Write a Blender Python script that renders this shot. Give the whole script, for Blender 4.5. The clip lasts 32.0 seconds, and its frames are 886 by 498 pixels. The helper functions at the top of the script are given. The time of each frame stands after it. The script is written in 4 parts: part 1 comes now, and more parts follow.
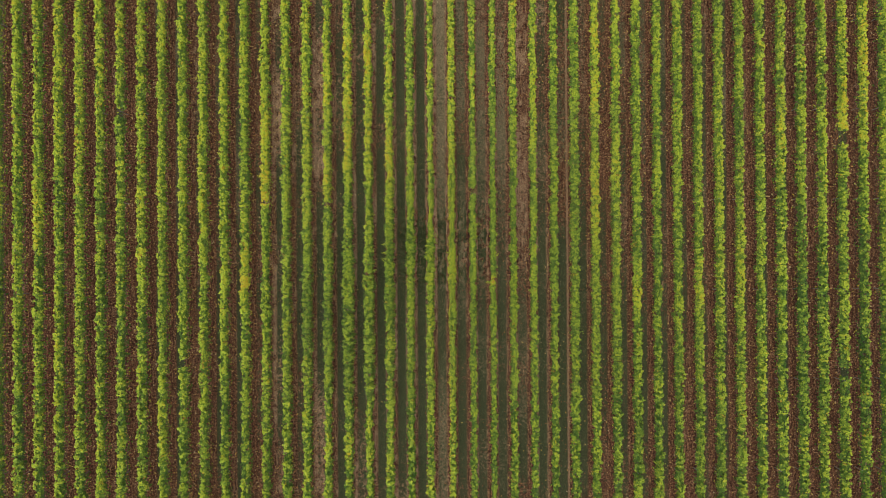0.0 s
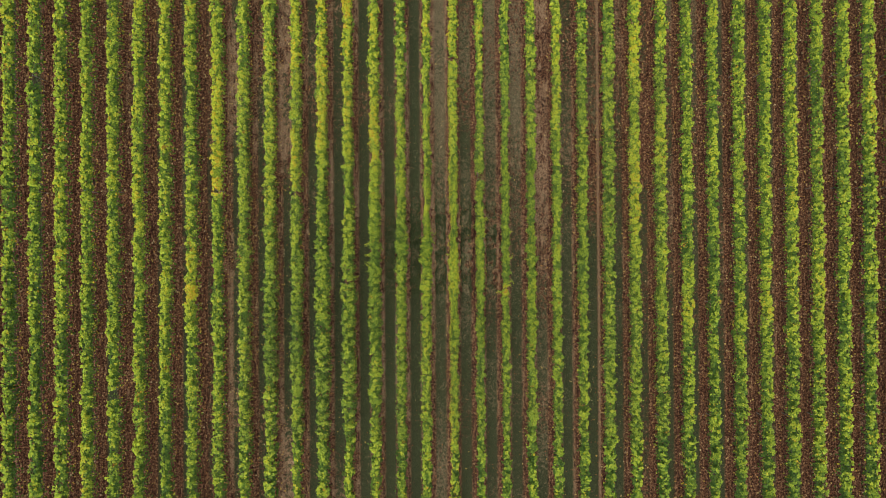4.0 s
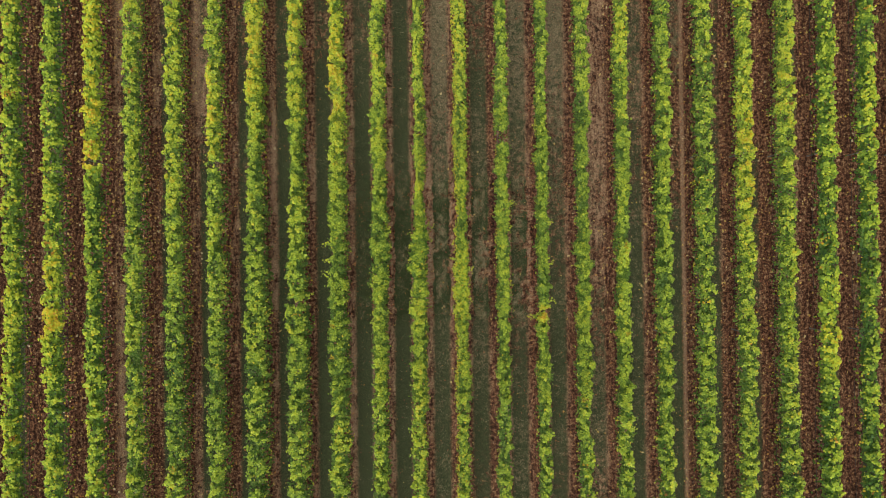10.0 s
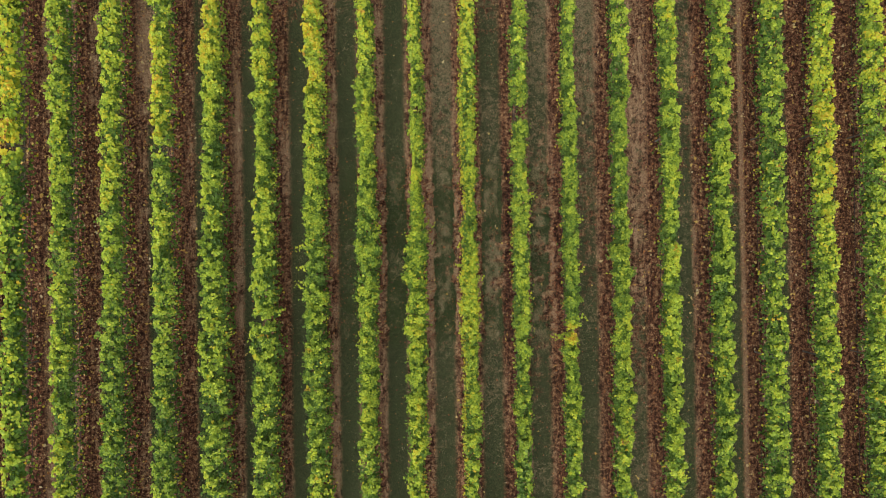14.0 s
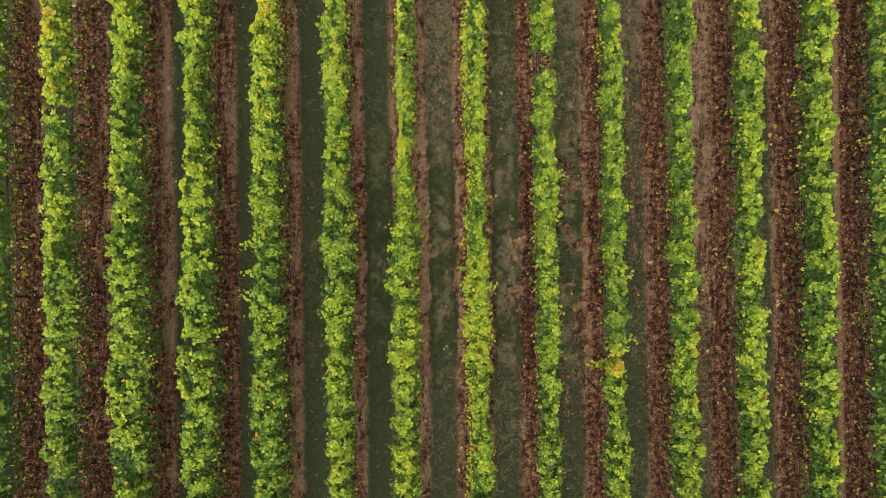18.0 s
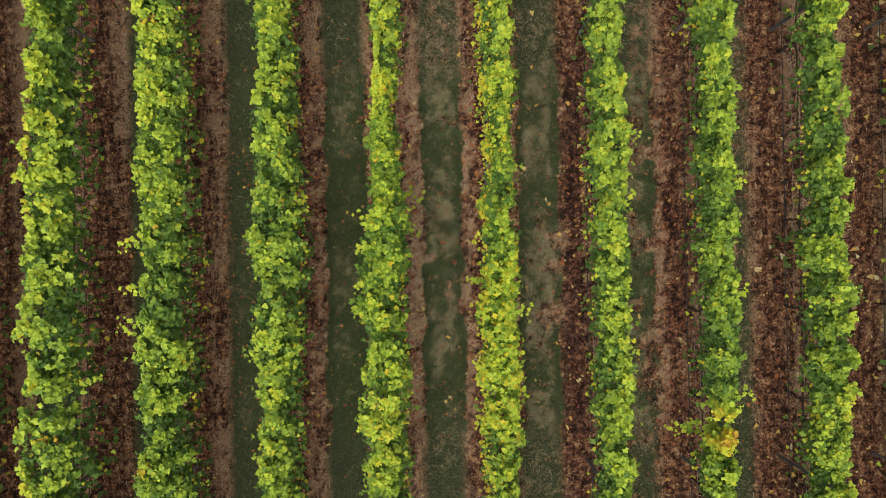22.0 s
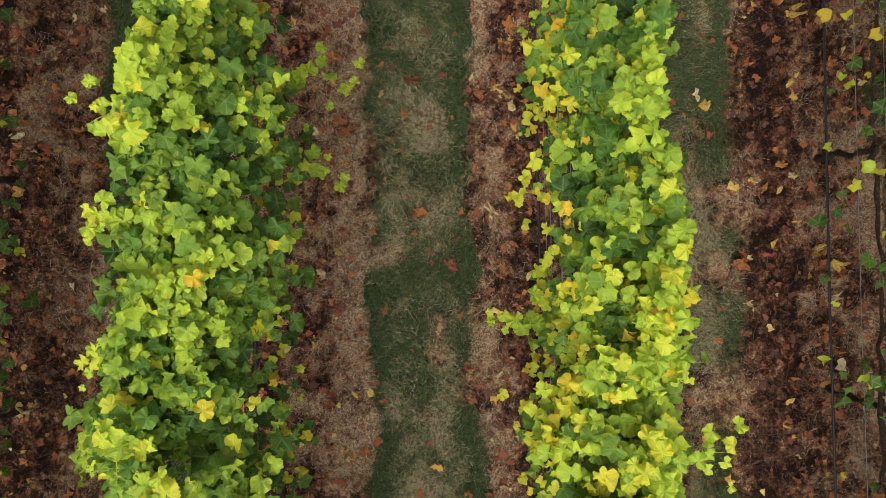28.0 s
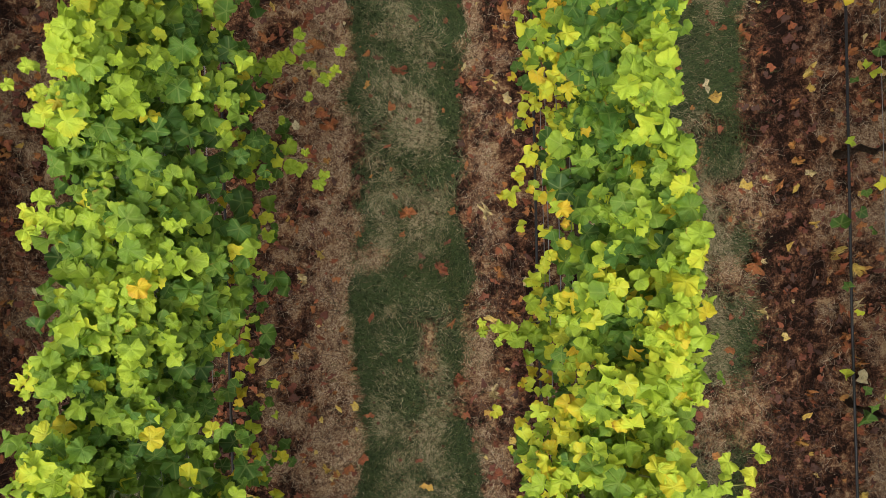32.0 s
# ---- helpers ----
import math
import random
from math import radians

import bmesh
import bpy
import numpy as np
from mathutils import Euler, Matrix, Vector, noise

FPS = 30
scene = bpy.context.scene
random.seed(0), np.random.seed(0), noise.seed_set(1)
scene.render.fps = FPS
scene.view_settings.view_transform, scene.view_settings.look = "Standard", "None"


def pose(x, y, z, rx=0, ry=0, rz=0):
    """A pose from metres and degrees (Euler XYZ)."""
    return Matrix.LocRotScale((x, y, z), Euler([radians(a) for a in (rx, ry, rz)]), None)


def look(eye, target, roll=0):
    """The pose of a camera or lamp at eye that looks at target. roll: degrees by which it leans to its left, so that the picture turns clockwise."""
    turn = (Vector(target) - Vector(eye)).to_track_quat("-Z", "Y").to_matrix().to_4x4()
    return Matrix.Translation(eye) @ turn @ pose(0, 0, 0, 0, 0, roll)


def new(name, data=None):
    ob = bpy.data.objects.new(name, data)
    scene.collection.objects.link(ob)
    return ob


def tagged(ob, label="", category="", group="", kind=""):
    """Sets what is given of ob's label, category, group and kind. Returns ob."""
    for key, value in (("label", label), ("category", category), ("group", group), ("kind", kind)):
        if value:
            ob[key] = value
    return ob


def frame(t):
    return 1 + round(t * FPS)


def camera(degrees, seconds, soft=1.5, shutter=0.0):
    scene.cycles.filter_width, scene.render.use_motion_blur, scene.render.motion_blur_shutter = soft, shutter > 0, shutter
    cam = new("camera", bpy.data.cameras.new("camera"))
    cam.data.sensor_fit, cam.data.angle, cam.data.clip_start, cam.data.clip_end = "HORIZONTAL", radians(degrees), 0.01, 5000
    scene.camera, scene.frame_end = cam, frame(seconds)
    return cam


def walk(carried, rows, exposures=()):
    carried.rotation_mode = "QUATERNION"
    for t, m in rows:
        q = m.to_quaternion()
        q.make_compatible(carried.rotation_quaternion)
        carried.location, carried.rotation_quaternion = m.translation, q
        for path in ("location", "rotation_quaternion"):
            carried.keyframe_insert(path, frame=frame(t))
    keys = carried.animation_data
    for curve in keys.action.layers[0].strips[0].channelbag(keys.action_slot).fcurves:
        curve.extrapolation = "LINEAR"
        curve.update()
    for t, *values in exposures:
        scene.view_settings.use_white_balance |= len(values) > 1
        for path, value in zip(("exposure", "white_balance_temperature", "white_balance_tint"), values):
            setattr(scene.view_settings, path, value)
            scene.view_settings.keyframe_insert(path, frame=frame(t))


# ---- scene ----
cam = camera(61.8, 32.0, 0.62)
# seconds, eye x y z in metres, turns about x y z in degrees (0, 0, 0 looks straight down, rows run up the picture)
ROWS = [
    (0.0, 0.064, 0.005, 73.693, 0.288, 0.042, -0.356),
    (0.5, 0.064, 0.015, 71.752, 0.293, 0.038, -0.351),
    (1.0, 0.065, 0.029, 69.832, 0.300, 0.033, -0.345),
    (1.5, 0.066, 0.043, 67.953, 0.307, 0.028, -0.339),
    (2.0, 0.066, 0.058, 66.067, 0.314, 0.023, -0.333),
    (2.5, 0.067, 0.072, 64.175, 0.321, 0.018, -0.326),
    (3.0, 0.067, 0.087, 62.296, 0.329, 0.013, -0.325),
    (3.5, 0.068, 0.101, 60.482, 0.338, 0.008, -0.329),
    (5.5, 0.070, 0.159, 53.144, 0.378, -0.011, -0.364),
    (6.0, 0.076, 0.171, 51.296, 0.385, -0.001, -0.385),
    (6.5, 0.089, 0.180, 49.425, 0.388, 0.028, -0.423),
    (7.0, 0.106, 0.187, 47.498, 0.387, 0.071, -0.473),
    (7.5, 0.124, 0.194, 45.613, 0.386, 0.115, -0.523),
    (8.0, 0.143, 0.201, 43.734, 0.386, 0.159, -0.574),
    (8.5, 0.160, 0.209, 41.787, 0.385, 0.202, -0.623),
    (9.0, 0.171, 0.220, 40.218, 0.387, 0.241, -0.660),
    (9.5, 0.171, 0.238, 39.198, 0.394, 0.271, -0.677),
    (10.0, 0.164, 0.260, 38.282, 0.404, 0.297, -0.681),
    (10.5, 0.157, 0.283, 37.345, 0.413, 0.322, -0.684),
    (11.0, 0.150, 0.305, 36.394, 0.423, 0.347, -0.687),
    (11.5, 0.142, 0.327, 35.429, 0.434, 0.374, -0.697),
    (12.0, 0.135, 0.350, 34.556, 0.447, 0.402, -0.717),
    (12.5, 0.128, 0.372, 33.689, 0.461, 0.431, -0.743),
    (13.0, 0.121, 0.394, 32.823, 0.475, 0.460, -0.769),
    (13.5, 0.113, 0.417, 31.950, 0.488, 0.488, -0.795),
    (14.0, 0.101, 0.435, 31.083, 0.492, 0.499, -0.814),
    (14.5, 0.084, 0.447, 30.180, 0.483, 0.487, -0.824),
    (16.5, -0.005, 0.482, 26.497, 0.407, 0.363, -0.837),
    (17.0, -0.028, 0.488, 25.483, 0.386, 0.298, -0.839),
    (17.5, -0.052, 0.491, 24.449, 0.363, 0.188, -0.840),
    (18.0, -0.077, 0.492, 23.394, 0.339, 0.046, -0.839),
    (18.5, -0.101, 0.493, 22.367, 0.315, -0.099, -0.839),
    (19.0, -0.114, 0.503, 21.353, 0.300, -0.248, -0.842),
    (19.5, -0.111, 0.527, 20.395, 0.298, -0.402, -0.849),
    (20.0, -0.109, 0.556, 19.430, 0.299, -0.517, -0.855),
    (20.5, -0.124, 0.582, 18.471, 0.291, -0.573, -0.856),
    (21.0, -0.158, 0.597, 17.499, 0.274, -0.569, -0.880),
    (21.5, -0.203, 0.601, 16.461, 0.250, -0.540, -0.943),
    (22.0, -0.245, 0.588, 15.401, 0.219, -0.492, -1.013),
    (22.5, -0.273, 0.564, 14.361, 0.184, -0.439, -1.056),
    (23.0, -0.290, 0.536, 13.321, 0.153, -0.373, -1.068),
    (23.5, -0.307, 0.513, 12.260, 0.132, -0.296, -1.066),
    (24.0, -0.312, 0.496, 11.213, 0.115, -0.247, -1.078),
    (24.5, -0.302, 0.481, 10.227, 0.096, -0.248, -1.125),
    (25.0, -0.270, 0.472, 9.405, 0.082, -0.276, -1.202),
    (25.5, -0.224, 0.470, 8.639, 0.075, -0.292, -1.286),
    (27.5, 0.001, 0.481, 6.200, 0.075, -0.311, -1.633),
    (28.0, 0.030, 0.490, 5.735, 0.067, -0.271, -1.652),
    (28.5, 0.047, 0.491, 5.279, 0.039, -0.227, -1.675),
    (29.0, 0.062, 0.483, 5.009, 0.034, -0.174, -1.673),
    (29.5, 0.075, 0.482, 5.001, 0.020, -0.156, -1.634),
    (30.0, 0.100, 0.486, 5.037, 0.048, -0.112, -1.645),
    (30.5, 0.118, 0.494, 5.114, 0.046, -0.095, -1.676),
    (31.0, 0.117, 0.504, 5.174, 0.022, -0.108, -1.673),
    (31.5, 0.117, 0.512, 5.239, 0.030, -0.121, -1.663),
    (32.0, 0.118, 0.516, 5.332, -0.010, -0.096, -1.646),
]
EXPOSURES = [(0.0, 0.11), (9.0, 0.21), (17.0, 0.34), (22.0, 0.44), (25.0, 0.50), (28.0, 0.57), (32.0, 0.57)]
walk(cam, [(t, pose(x, y, z, rx, ry, rz)) for t, x, y, z, rx, ry, rz in ROWS], EXPOSURES)

# ---- world and light: a bright overcast day ----
SUN_ELEVATION, SUN_TURN = 66.0, 200.0
world = bpy.data.worlds.new("overcast_sky")
world.use_nodes = True
scene.world = world
wn, wl = world.node_tree.nodes, world.node_tree.links
sky = wn.new("ShaderNodeTexSky")
sky.sky_type, sky.sun_disc = "NISHITA", False
sky.sun_elevation, sky.sun_rotation = radians(SUN_ELEVATION), radians(SUN_TURN)
sky.air_density, sky.dust_density, sky.ozone_density = 1.0, 4.0, 1.0
cloud = wn.new("ShaderNodeHueSaturation")
cloud.inputs["Saturation"].default_value = 0.12
wl.new(sky.outputs["Color"], cloud.inputs["Color"])
wl.new(cloud.outputs["Color"], wn["Background"].inputs["Color"])
wn["Background"].inputs["Strength"].default_value = 0.165

sun = new("sun", bpy.data.lights.new("sun", "SUN"))
sun.data.energy, sun.data.angle, sun.data.color = 1.05, radians(40), (1.0, 0.94, 0.80)
az = radians(SUN_TURN)
sun_way = Vector((math.sin(az) * math.cos(radians(SUN_ELEVATION)), math.cos(az) * math.cos(radians(SUN_ELEVATION)), math.sin(radians(SUN_ELEVATION))))
sun.matrix_world = look(sun_way * 60, (0, 0, 0))


# ---- node helpers ----
class Mat:
    """A node material with short calls for its nodes."""

    def __init__(self, name):
        self.m = bpy.data.materials.new(name)
        self.m.use_nodes = True
        self.n, self.l = self.m.node_tree.nodes, self.m.node_tree.links
        self.bsdf = self.n["Principled BSDF"]

    def put(self, socket, value):
        if hasattr(value, "is_output"):
            self.l.new(value, socket)
        elif value is not None:
            socket.default_value = value

    def math(self, op, a, b=None, c=None, clamp=False):
        q = self.n.new("ShaderNodeMath")
        q.operation, q.use_clamp = op, clamp
        for i, v in enumerate((a, b, c)):
            self.put(q.inputs[i], v)
        return q.outputs[0]

    def noise(self, vec, scale, detail=3.0, rough=0.55, warp=0.0):
        q = self.n.new("ShaderNodeTexNoise")
        self.put(q.inputs["Vector"], vec)
        q.inputs["Scale"].default_value, q.inputs["Detail"].default_value = scale, detail
        q.inputs["Roughness"].default_value, q.inputs["Distortion"].default_value = rough, warp
        return q.outputs[0]

    def step(self, v, lo, hi):
        q = self.n.new("ShaderNodeMapRange")
        q.interpolation_type = "SMOOTHSTEP"
        self.put(q.inputs[0], v)
        q.inputs[1].default_value, q.inputs[2].default_value = lo, hi
        return q.outputs[0]

    def mix(self, f, a, b):
        q = self.n.new("ShaderNodeMix")
        q.data_type = "RGBA"
        self.put(q.inputs[0], f)
        self.put(q.inputs[6], a if hasattr(a, "is_output") else (*a, 1))
        self.put(q.inputs[7], b if hasattr(b, "is_output") else (*b, 1))
        return q.outputs[2]

    def ramp(self, f, stops):
        q = self.n.new("ShaderNodeValToRGB")
        self.put(q.inputs[0], f)
        e = q.color_ramp.elements
        while len(e) < len(stops):
            e.new(0.5)
        for s, (p, c) in zip(e, stops):
            s.position, s.color = p, (*c, 1)
        return q.outputs[0]

    def attr(self, name):
        q = self.n.new("ShaderNodeAttribute")
        q.attribute_name = name
        return q.outputs["Fac"]

    def where(self):
        return self.n.new("ShaderNodeNewGeometry").outputs["Position"]

    def island(self):
        return self.n.new("ShaderNodeNewGeometry").outputs["Random Per Island"]

    def own(self):
        return self.n.new("ShaderNodeObjectInfo").outputs["Random"]

    def along(self, v, share):
        """A place squeezed along y, for streaks that follow the rows."""
        q = self.n.new("ShaderNodeMapping")
        self.l.new(v, q.inputs["Vector"])
        q.inputs["Scale"].default_value = (1, share, 1)
        return q.outputs[0]

    def bump(self, height, strength, distance):
        q = self.n.new("ShaderNodeBump")
        q.inputs["Strength"].default_value, q.inputs["Distance"].default_value = strength, distance
        self.l.new(height, q.inputs["Height"])
        self.l.new(q.outputs[0], self.bsdf.inputs["Normal"])

    def done(self, color, rough=0.8, spec=0.3, metal=0.0):
        self.put(self.bsdf.inputs["Base Color"], color if hasattr(color, "is_output") else (*color, 1))
        self.put(self.bsdf.inputs["Roughness"], rough)
        self.bsdf.inputs["Specular IOR Level"].default_value = spec
        self.bsdf.inputs["Metallic"].default_value = metal
        return self.m


# ---- materials ----
PITCH, FIRST = 2.0, 0.8          # distance between vine rows, and where row 0 stands


def vine_leaf_material():
    """Grape leaf: age runs from deep green over lime and yellow to rust; a blade often turns from its margin inwards."""
    m = Mat("vine_leaf")
    p = m.where()
    age, rib, rim = m.attr("age"), m.attr("rib"), m.attr("rim")
    pick = m.math("FRACT", m.math("ADD", m.island(), m.own()))
    other = m.math("FRACT", m.math("MULTIPLY", pick, 17.3))
    wobble = m.math("MULTIPLY", m.math("SUBTRACT", pick, 0.5), 0.13)
    mottle = m.math("MULTIPLY", m.math("SUBTRACT", m.noise(p, 26, 4, 0.65), 0.5), 0.20)
    margin = m.math("MULTIPLY", m.math("MULTIPLY", m.math("POWER", rim, 2.5), m.math("SUBTRACT", other, 0.38)), 0.17)
    f = m.math("ADD", m.math("ADD", age, wobble), m.math("ADD", mottle, margin))
    col = m.ramp(f, LEAF_STOPS)
    line = m.step(rib, 0.74, 0.97)
    col = m.mix(m.math("MULTIPLY", line, 0.38), col, m.mix(0.55, col, (0.50, 0.55, 0.15)))
    # scorched spots, and margins browned on some leaves
    fleck = m.step(m.noise(p, 70, 3), 0.69, 0.77)
    burnt = m.math("MULTIPLY", m.step(m.math("ADD", rim, m.math("MULTIPLY", m.math("SUBTRACT", m.noise(p, 45, 3), 0.5), 0.5)), 0.86, 1.02), m.step(other, 0.90, 0.97))
    col = m.mix(m.math("MULTIPLY", fleck, 0.5), col, (0.20, 0.11, 0.03))
    col = m.mix(m.math("MULTIPLY", burnt, 0.75), col, (0.26, 0.12, 0.035))
    m.bump(m.math("SUBTRACT", m.math("ADD", m.noise(p, 34, 3), m.math("MULTIPLY", m.noise(p, 110, 2), 0.35)), m.math("MULTIPLY", line, 0.12)), 0.75, 0.012)
    m.done(col, m.math("ADD", 0.42, m.math("MULTIPLY", other, 0.22)), 0.24)
    shine = m.n.new("ShaderNodeBsdfTranslucent")
    m.put(shine.inputs["Color"], m.mix(0.5, col, (0.26, 0.44, 0.012)))
    both = m.n.new("ShaderNodeMixShader")
    both.inputs[0].default_value = 0.30
    m.l.new(m.bsdf.outputs[0], both.inputs[1])
    m.l.new(shine.outputs[0], both.inputs[2])
    m.l.new(both.outputs[0], m.n["Material Output"].inputs["Surface"])
    return m.m


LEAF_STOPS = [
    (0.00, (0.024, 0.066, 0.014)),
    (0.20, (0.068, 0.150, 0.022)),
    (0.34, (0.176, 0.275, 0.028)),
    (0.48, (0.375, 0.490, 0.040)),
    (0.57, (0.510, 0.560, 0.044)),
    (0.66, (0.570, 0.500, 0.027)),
    (0.75, (0.610, 0.390, 0.025)),
    (0.83, (0.430, 0.210, 0.035)),
    (0.92, (0.230, 0.075, 0.028)),
    (1.00, (0.110, 0.040, 0.025)),
]


def litter_material():
    m = Mat("dry_leaf")
    p = m.where()
    pick = m.math("FRACT", m.math("ADD", m.island(), m.own()))
    f = m.math("ADD", m.attr("age"), m.math("MULTIPLY", m.math("SUBTRACT", pick, 0.5), 0.22))
    f = m.math("ADD", f, m.math("MULTIPLY", m.math("SUBTRACT", m.noise(p, 24, 4, 0.7), 0.5), 0.34))
    col = m.ramp(f, [(0.0, (0.56, 0.46, 0.27)), (0.2, (0.58, 0.40, 0.08)), (0.4, (0.40, 0.165, 0.045)), (0.6, (0.27, 0.080, 0.032)),
                     (0.8, (0.165, 0.052, 0.032)), (1.0, (0.075, 0.036, 0.026))])
    col = m.mix(m.math("MULTIPLY", m.step(m.noise(p, 55, 4, 0.7), 0.46, 0.68), 0.5), col, (0.055, 0.024, 0.015))
    m.bump(m.math("ADD", m.noise(p, 45, 3), m.math("MULTIPLY", m.noise(p, 130, 2), 0.4)), 0.9, 0.014)
    return m.done(col, 0.72, 0.3)


def ground_material():
    """Soil with leaf mould under the rows, a pale straw margin, and a mown grass strip along each alley."""
    m = Mat("vineyard_ground")
    p = m.where()
    xyz = m.n.new("ShaderNodeSeparateXYZ")
    m.l.new(p, xyz.inputs[0])
    warp = m.math("MULTIPLY", m.math("SUBTRACT", m.noise(p, 2.3, 4), 0.5), 0.34)
    # u: metres from the middle of the alley
    u = m.math("SUBTRACT", m.math("MULTIPLY", m.math("FRACT", m.math("DIVIDE", m.math("SUBTRACT", xyz.outputs[0], FIRST), PITCH)), PITCH), PITCH / 2)
    strip = m.math("SUBTRACT", 1.0, m.step(m.math("ABSOLUTE", m.math("SUBTRACT", m.math("ADD", u, m.math("ADD", m.math("MULTIPLY", warp, 0.6), m.math("MULTIPLY", m.math("SUBTRACT", m.noise(p, 9.0, 5, 0.7), 0.5), 0.22))), 0.06)), 0.30, 0.54))
    grassy = m.attr("grass")
    tuft = m.noise(p, 3.1, 6, 0.65)
    cover = m.step(m.math("ADD", m.math("ADD", m.math("MULTIPLY", tuft, 0.75), m.math("MULTIPLY", m.noise(p, 13, 5, 0.75), 0.55)), m.math("MULTIPLY", m.math("SUBTRACT", grassy, 0.5), 0.6)), 0.55, 0.69)
    near = m.attr("near")
    frayed = m.math("MULTIPLY", m.math("SUBTRACT", m.noise(p, 26, 4, 0.7, 0.8), 0.5), 0.9)
    blend = lambda far_value, near_value: m.math("ADD", far_value, m.math("MULTIPLY", near, m.math("SUBTRACT", near_value, far_value)))
    cover = blend(m.math("MULTIPLY", strip, cover), m.step(m.math("ADD", m.attr("turf"), frayed), 0.40, 0.62))
    # soil and mould
    fine, grit, broad = m.noise(p, 22, 6, 0.75, 0.6), m.noise(p, 95, 3, 0.7), m.noise(p, 1.3, 3)
    clod = m.noise(p, 6.5, 5, 0.68, 0.5)
    streak = m.math("SUBTRACT", m.noise(m.along(p, 0.12), 6.0, 5, 0.7), 0.5)
    mulch = m.math("MULTIPLY", m.attr("near"), m.math("MULTIPLY", m.math("SUBTRACT", m.attr("mat"), 0.36), 0.20))
    soil = m.ramp(m.math("ADD", m.math("ADD", m.math("ADD", fine, mulch), m.math("ADD", m.math("MULTIPLY", m.math("SUBTRACT", clod, 0.53), 1.05), m.math("MULTIPLY", streak, 0.5))), m.math("MULTIPLY", m.math("SUBTRACT", grit, 0.5), 0.5)),
                  [(0.31, (0.017, 0.008, 0.006)), (0.44, (0.074, 0.031, 0.018)), (0.57, (0.208, 0.097, 0.050)), (0.70, (0.480, 0.310, 0.170))])
    fibre = m.noise(p, 48, 3, 0.65, 5.0)
    straw = m.ramp(m.math("ADD", m.math("ADD", m.math("MULTIPLY", m.noise(p, 34, 5, 0.75, 1.0), 0.6), m.math("MULTIPLY", fibre, 0.4)), m.math("MULTIPLY", m.math("SUBTRACT", grit, 0.5), 0.4)),
                   [(0.36, (0.040, 0.022, 0.016)), (0.47, (0.205, 0.110, 0.062)), (0.60, (0.580, 0.418, 0.260))])
    margin = m.math("MULTIPLY", m.step(m.math("ADD", u, warp), -0.95, -0.55), m.math("SUBTRACT", 1.0, m.step(m.math("ADD", u, warp), 0.45, 0.8)))
    pale = m.math("ADD", m.math("ADD", m.math("MULTIPLY", broad, 0.6), m.math("MULTIPLY", clod, 0.5)), m.math("ADD", m.math("MULTIPLY", m.math("SUBTRACT", fine, 0.5), 0.6), m.math("MULTIPLY", m.math("SUBTRACT", m.attr("straw"), 0.5), 0.35)))
    pale = m.math("ADD", pale, m.math("MULTIPLY", streak, 0.55))
    pale = blend(m.math("MULTIPLY", margin, m.step(pale, 0.48, 0.72)), m.step(m.math("ADD", m.attr("mat"), m.math("MULTIPLY", frayed, 1.5)), 0.40, 0.86))
    col = m.mix(pale, soil, straw)
    # one worn, pale wheel track
    track = m.math("SUBTRACT", 1.0, m.step(m.math("ABSOLUTE", m.math("SUBTRACT", m.math("ADD", xyz.outputs[0], m.math("MULTIPLY", warp, 0.3)), 12.38)), 0.05, 0.16))
    col = m.mix(m.math("MULTIPLY", track, 0.7), col, straw)
    # grass
    blade = m.noise(p, 42, 4, 0.7)
    green = m.ramp(blade, [(0.34, (0.010, 0.016, 0.006)), (0.48, (0.034, 0.045, 0.020)), (0.64, (0.105, 0.107, 0.052))])
    hay = m.ramp(blade, [(0.34, (0.045, 0.036, 0.018)), (0.48, (0.125, 0.098, 0.054)), (0.64, (0.350, 0.280, 0.175))])
    dryness = m.step(m.math("ADD", m.math("ADD", m.math("MULTIPLY", m.noise(p, 4.2, 6, 0.75, 0.8), 0.8), m.math("MULTIPLY", m.noise(p, 19, 4, 0.7), 0.35)), m.math("MULTIPLY", m.math("SUBTRACT", m.attr("dry"), 0.5), 0.6)), 0.50, 0.64)
    dryness = blend(dryness, m.step(m.math("ADD", m.attr("hay"), frayed), 0.36, 0.74))
    col = m.mix(cover, col, m.mix(dryness, green, hay))
    m.bump(m.math("ADD", m.math("ADD", fine, m.math("MULTIPLY", fibre, 0.6)), m.math("MULTIPLY", grit, 0.5)), 0.9, 0.03)
    return m.done(col, 0.95, 0.12)


def blade_material():
    m = Mat("grass_blade")
    col = m.ramp(m.math("ADD", m.attr("age"), m.math("MULTIPLY", m.math("SUBTRACT", m.island(), 0.5), 0.35)),
                 [(0.0, (0.024, 0.042, 0.014)), (0.35, (0.058, 0.092, 0.026)), (0.6, (0.130, 0.125, 0.046)), (0.8, (0.270, 0.218, 0.125)), (1.0, (0.430, 0.355, 0.230))])
    return m.done(col, 0.6, 0.25)


def straw_material():
    m = Mat("dead_straw")
    col = m.ramp(m.math("ADD", m.attr("age"), m.math("MULTIPLY", m.math("SUBTRACT", m.island(), 0.5), 0.6)),
                 [(0.0, (0.075, 0.036, 0.022)), (0.35, (0.215, 0.130, 0.078)), (0.65, (0.440, 0.315, 0.205)), (1.0, (0.650, 0.510, 0.360))])
    return m.done(col, 0.7, 0.2)


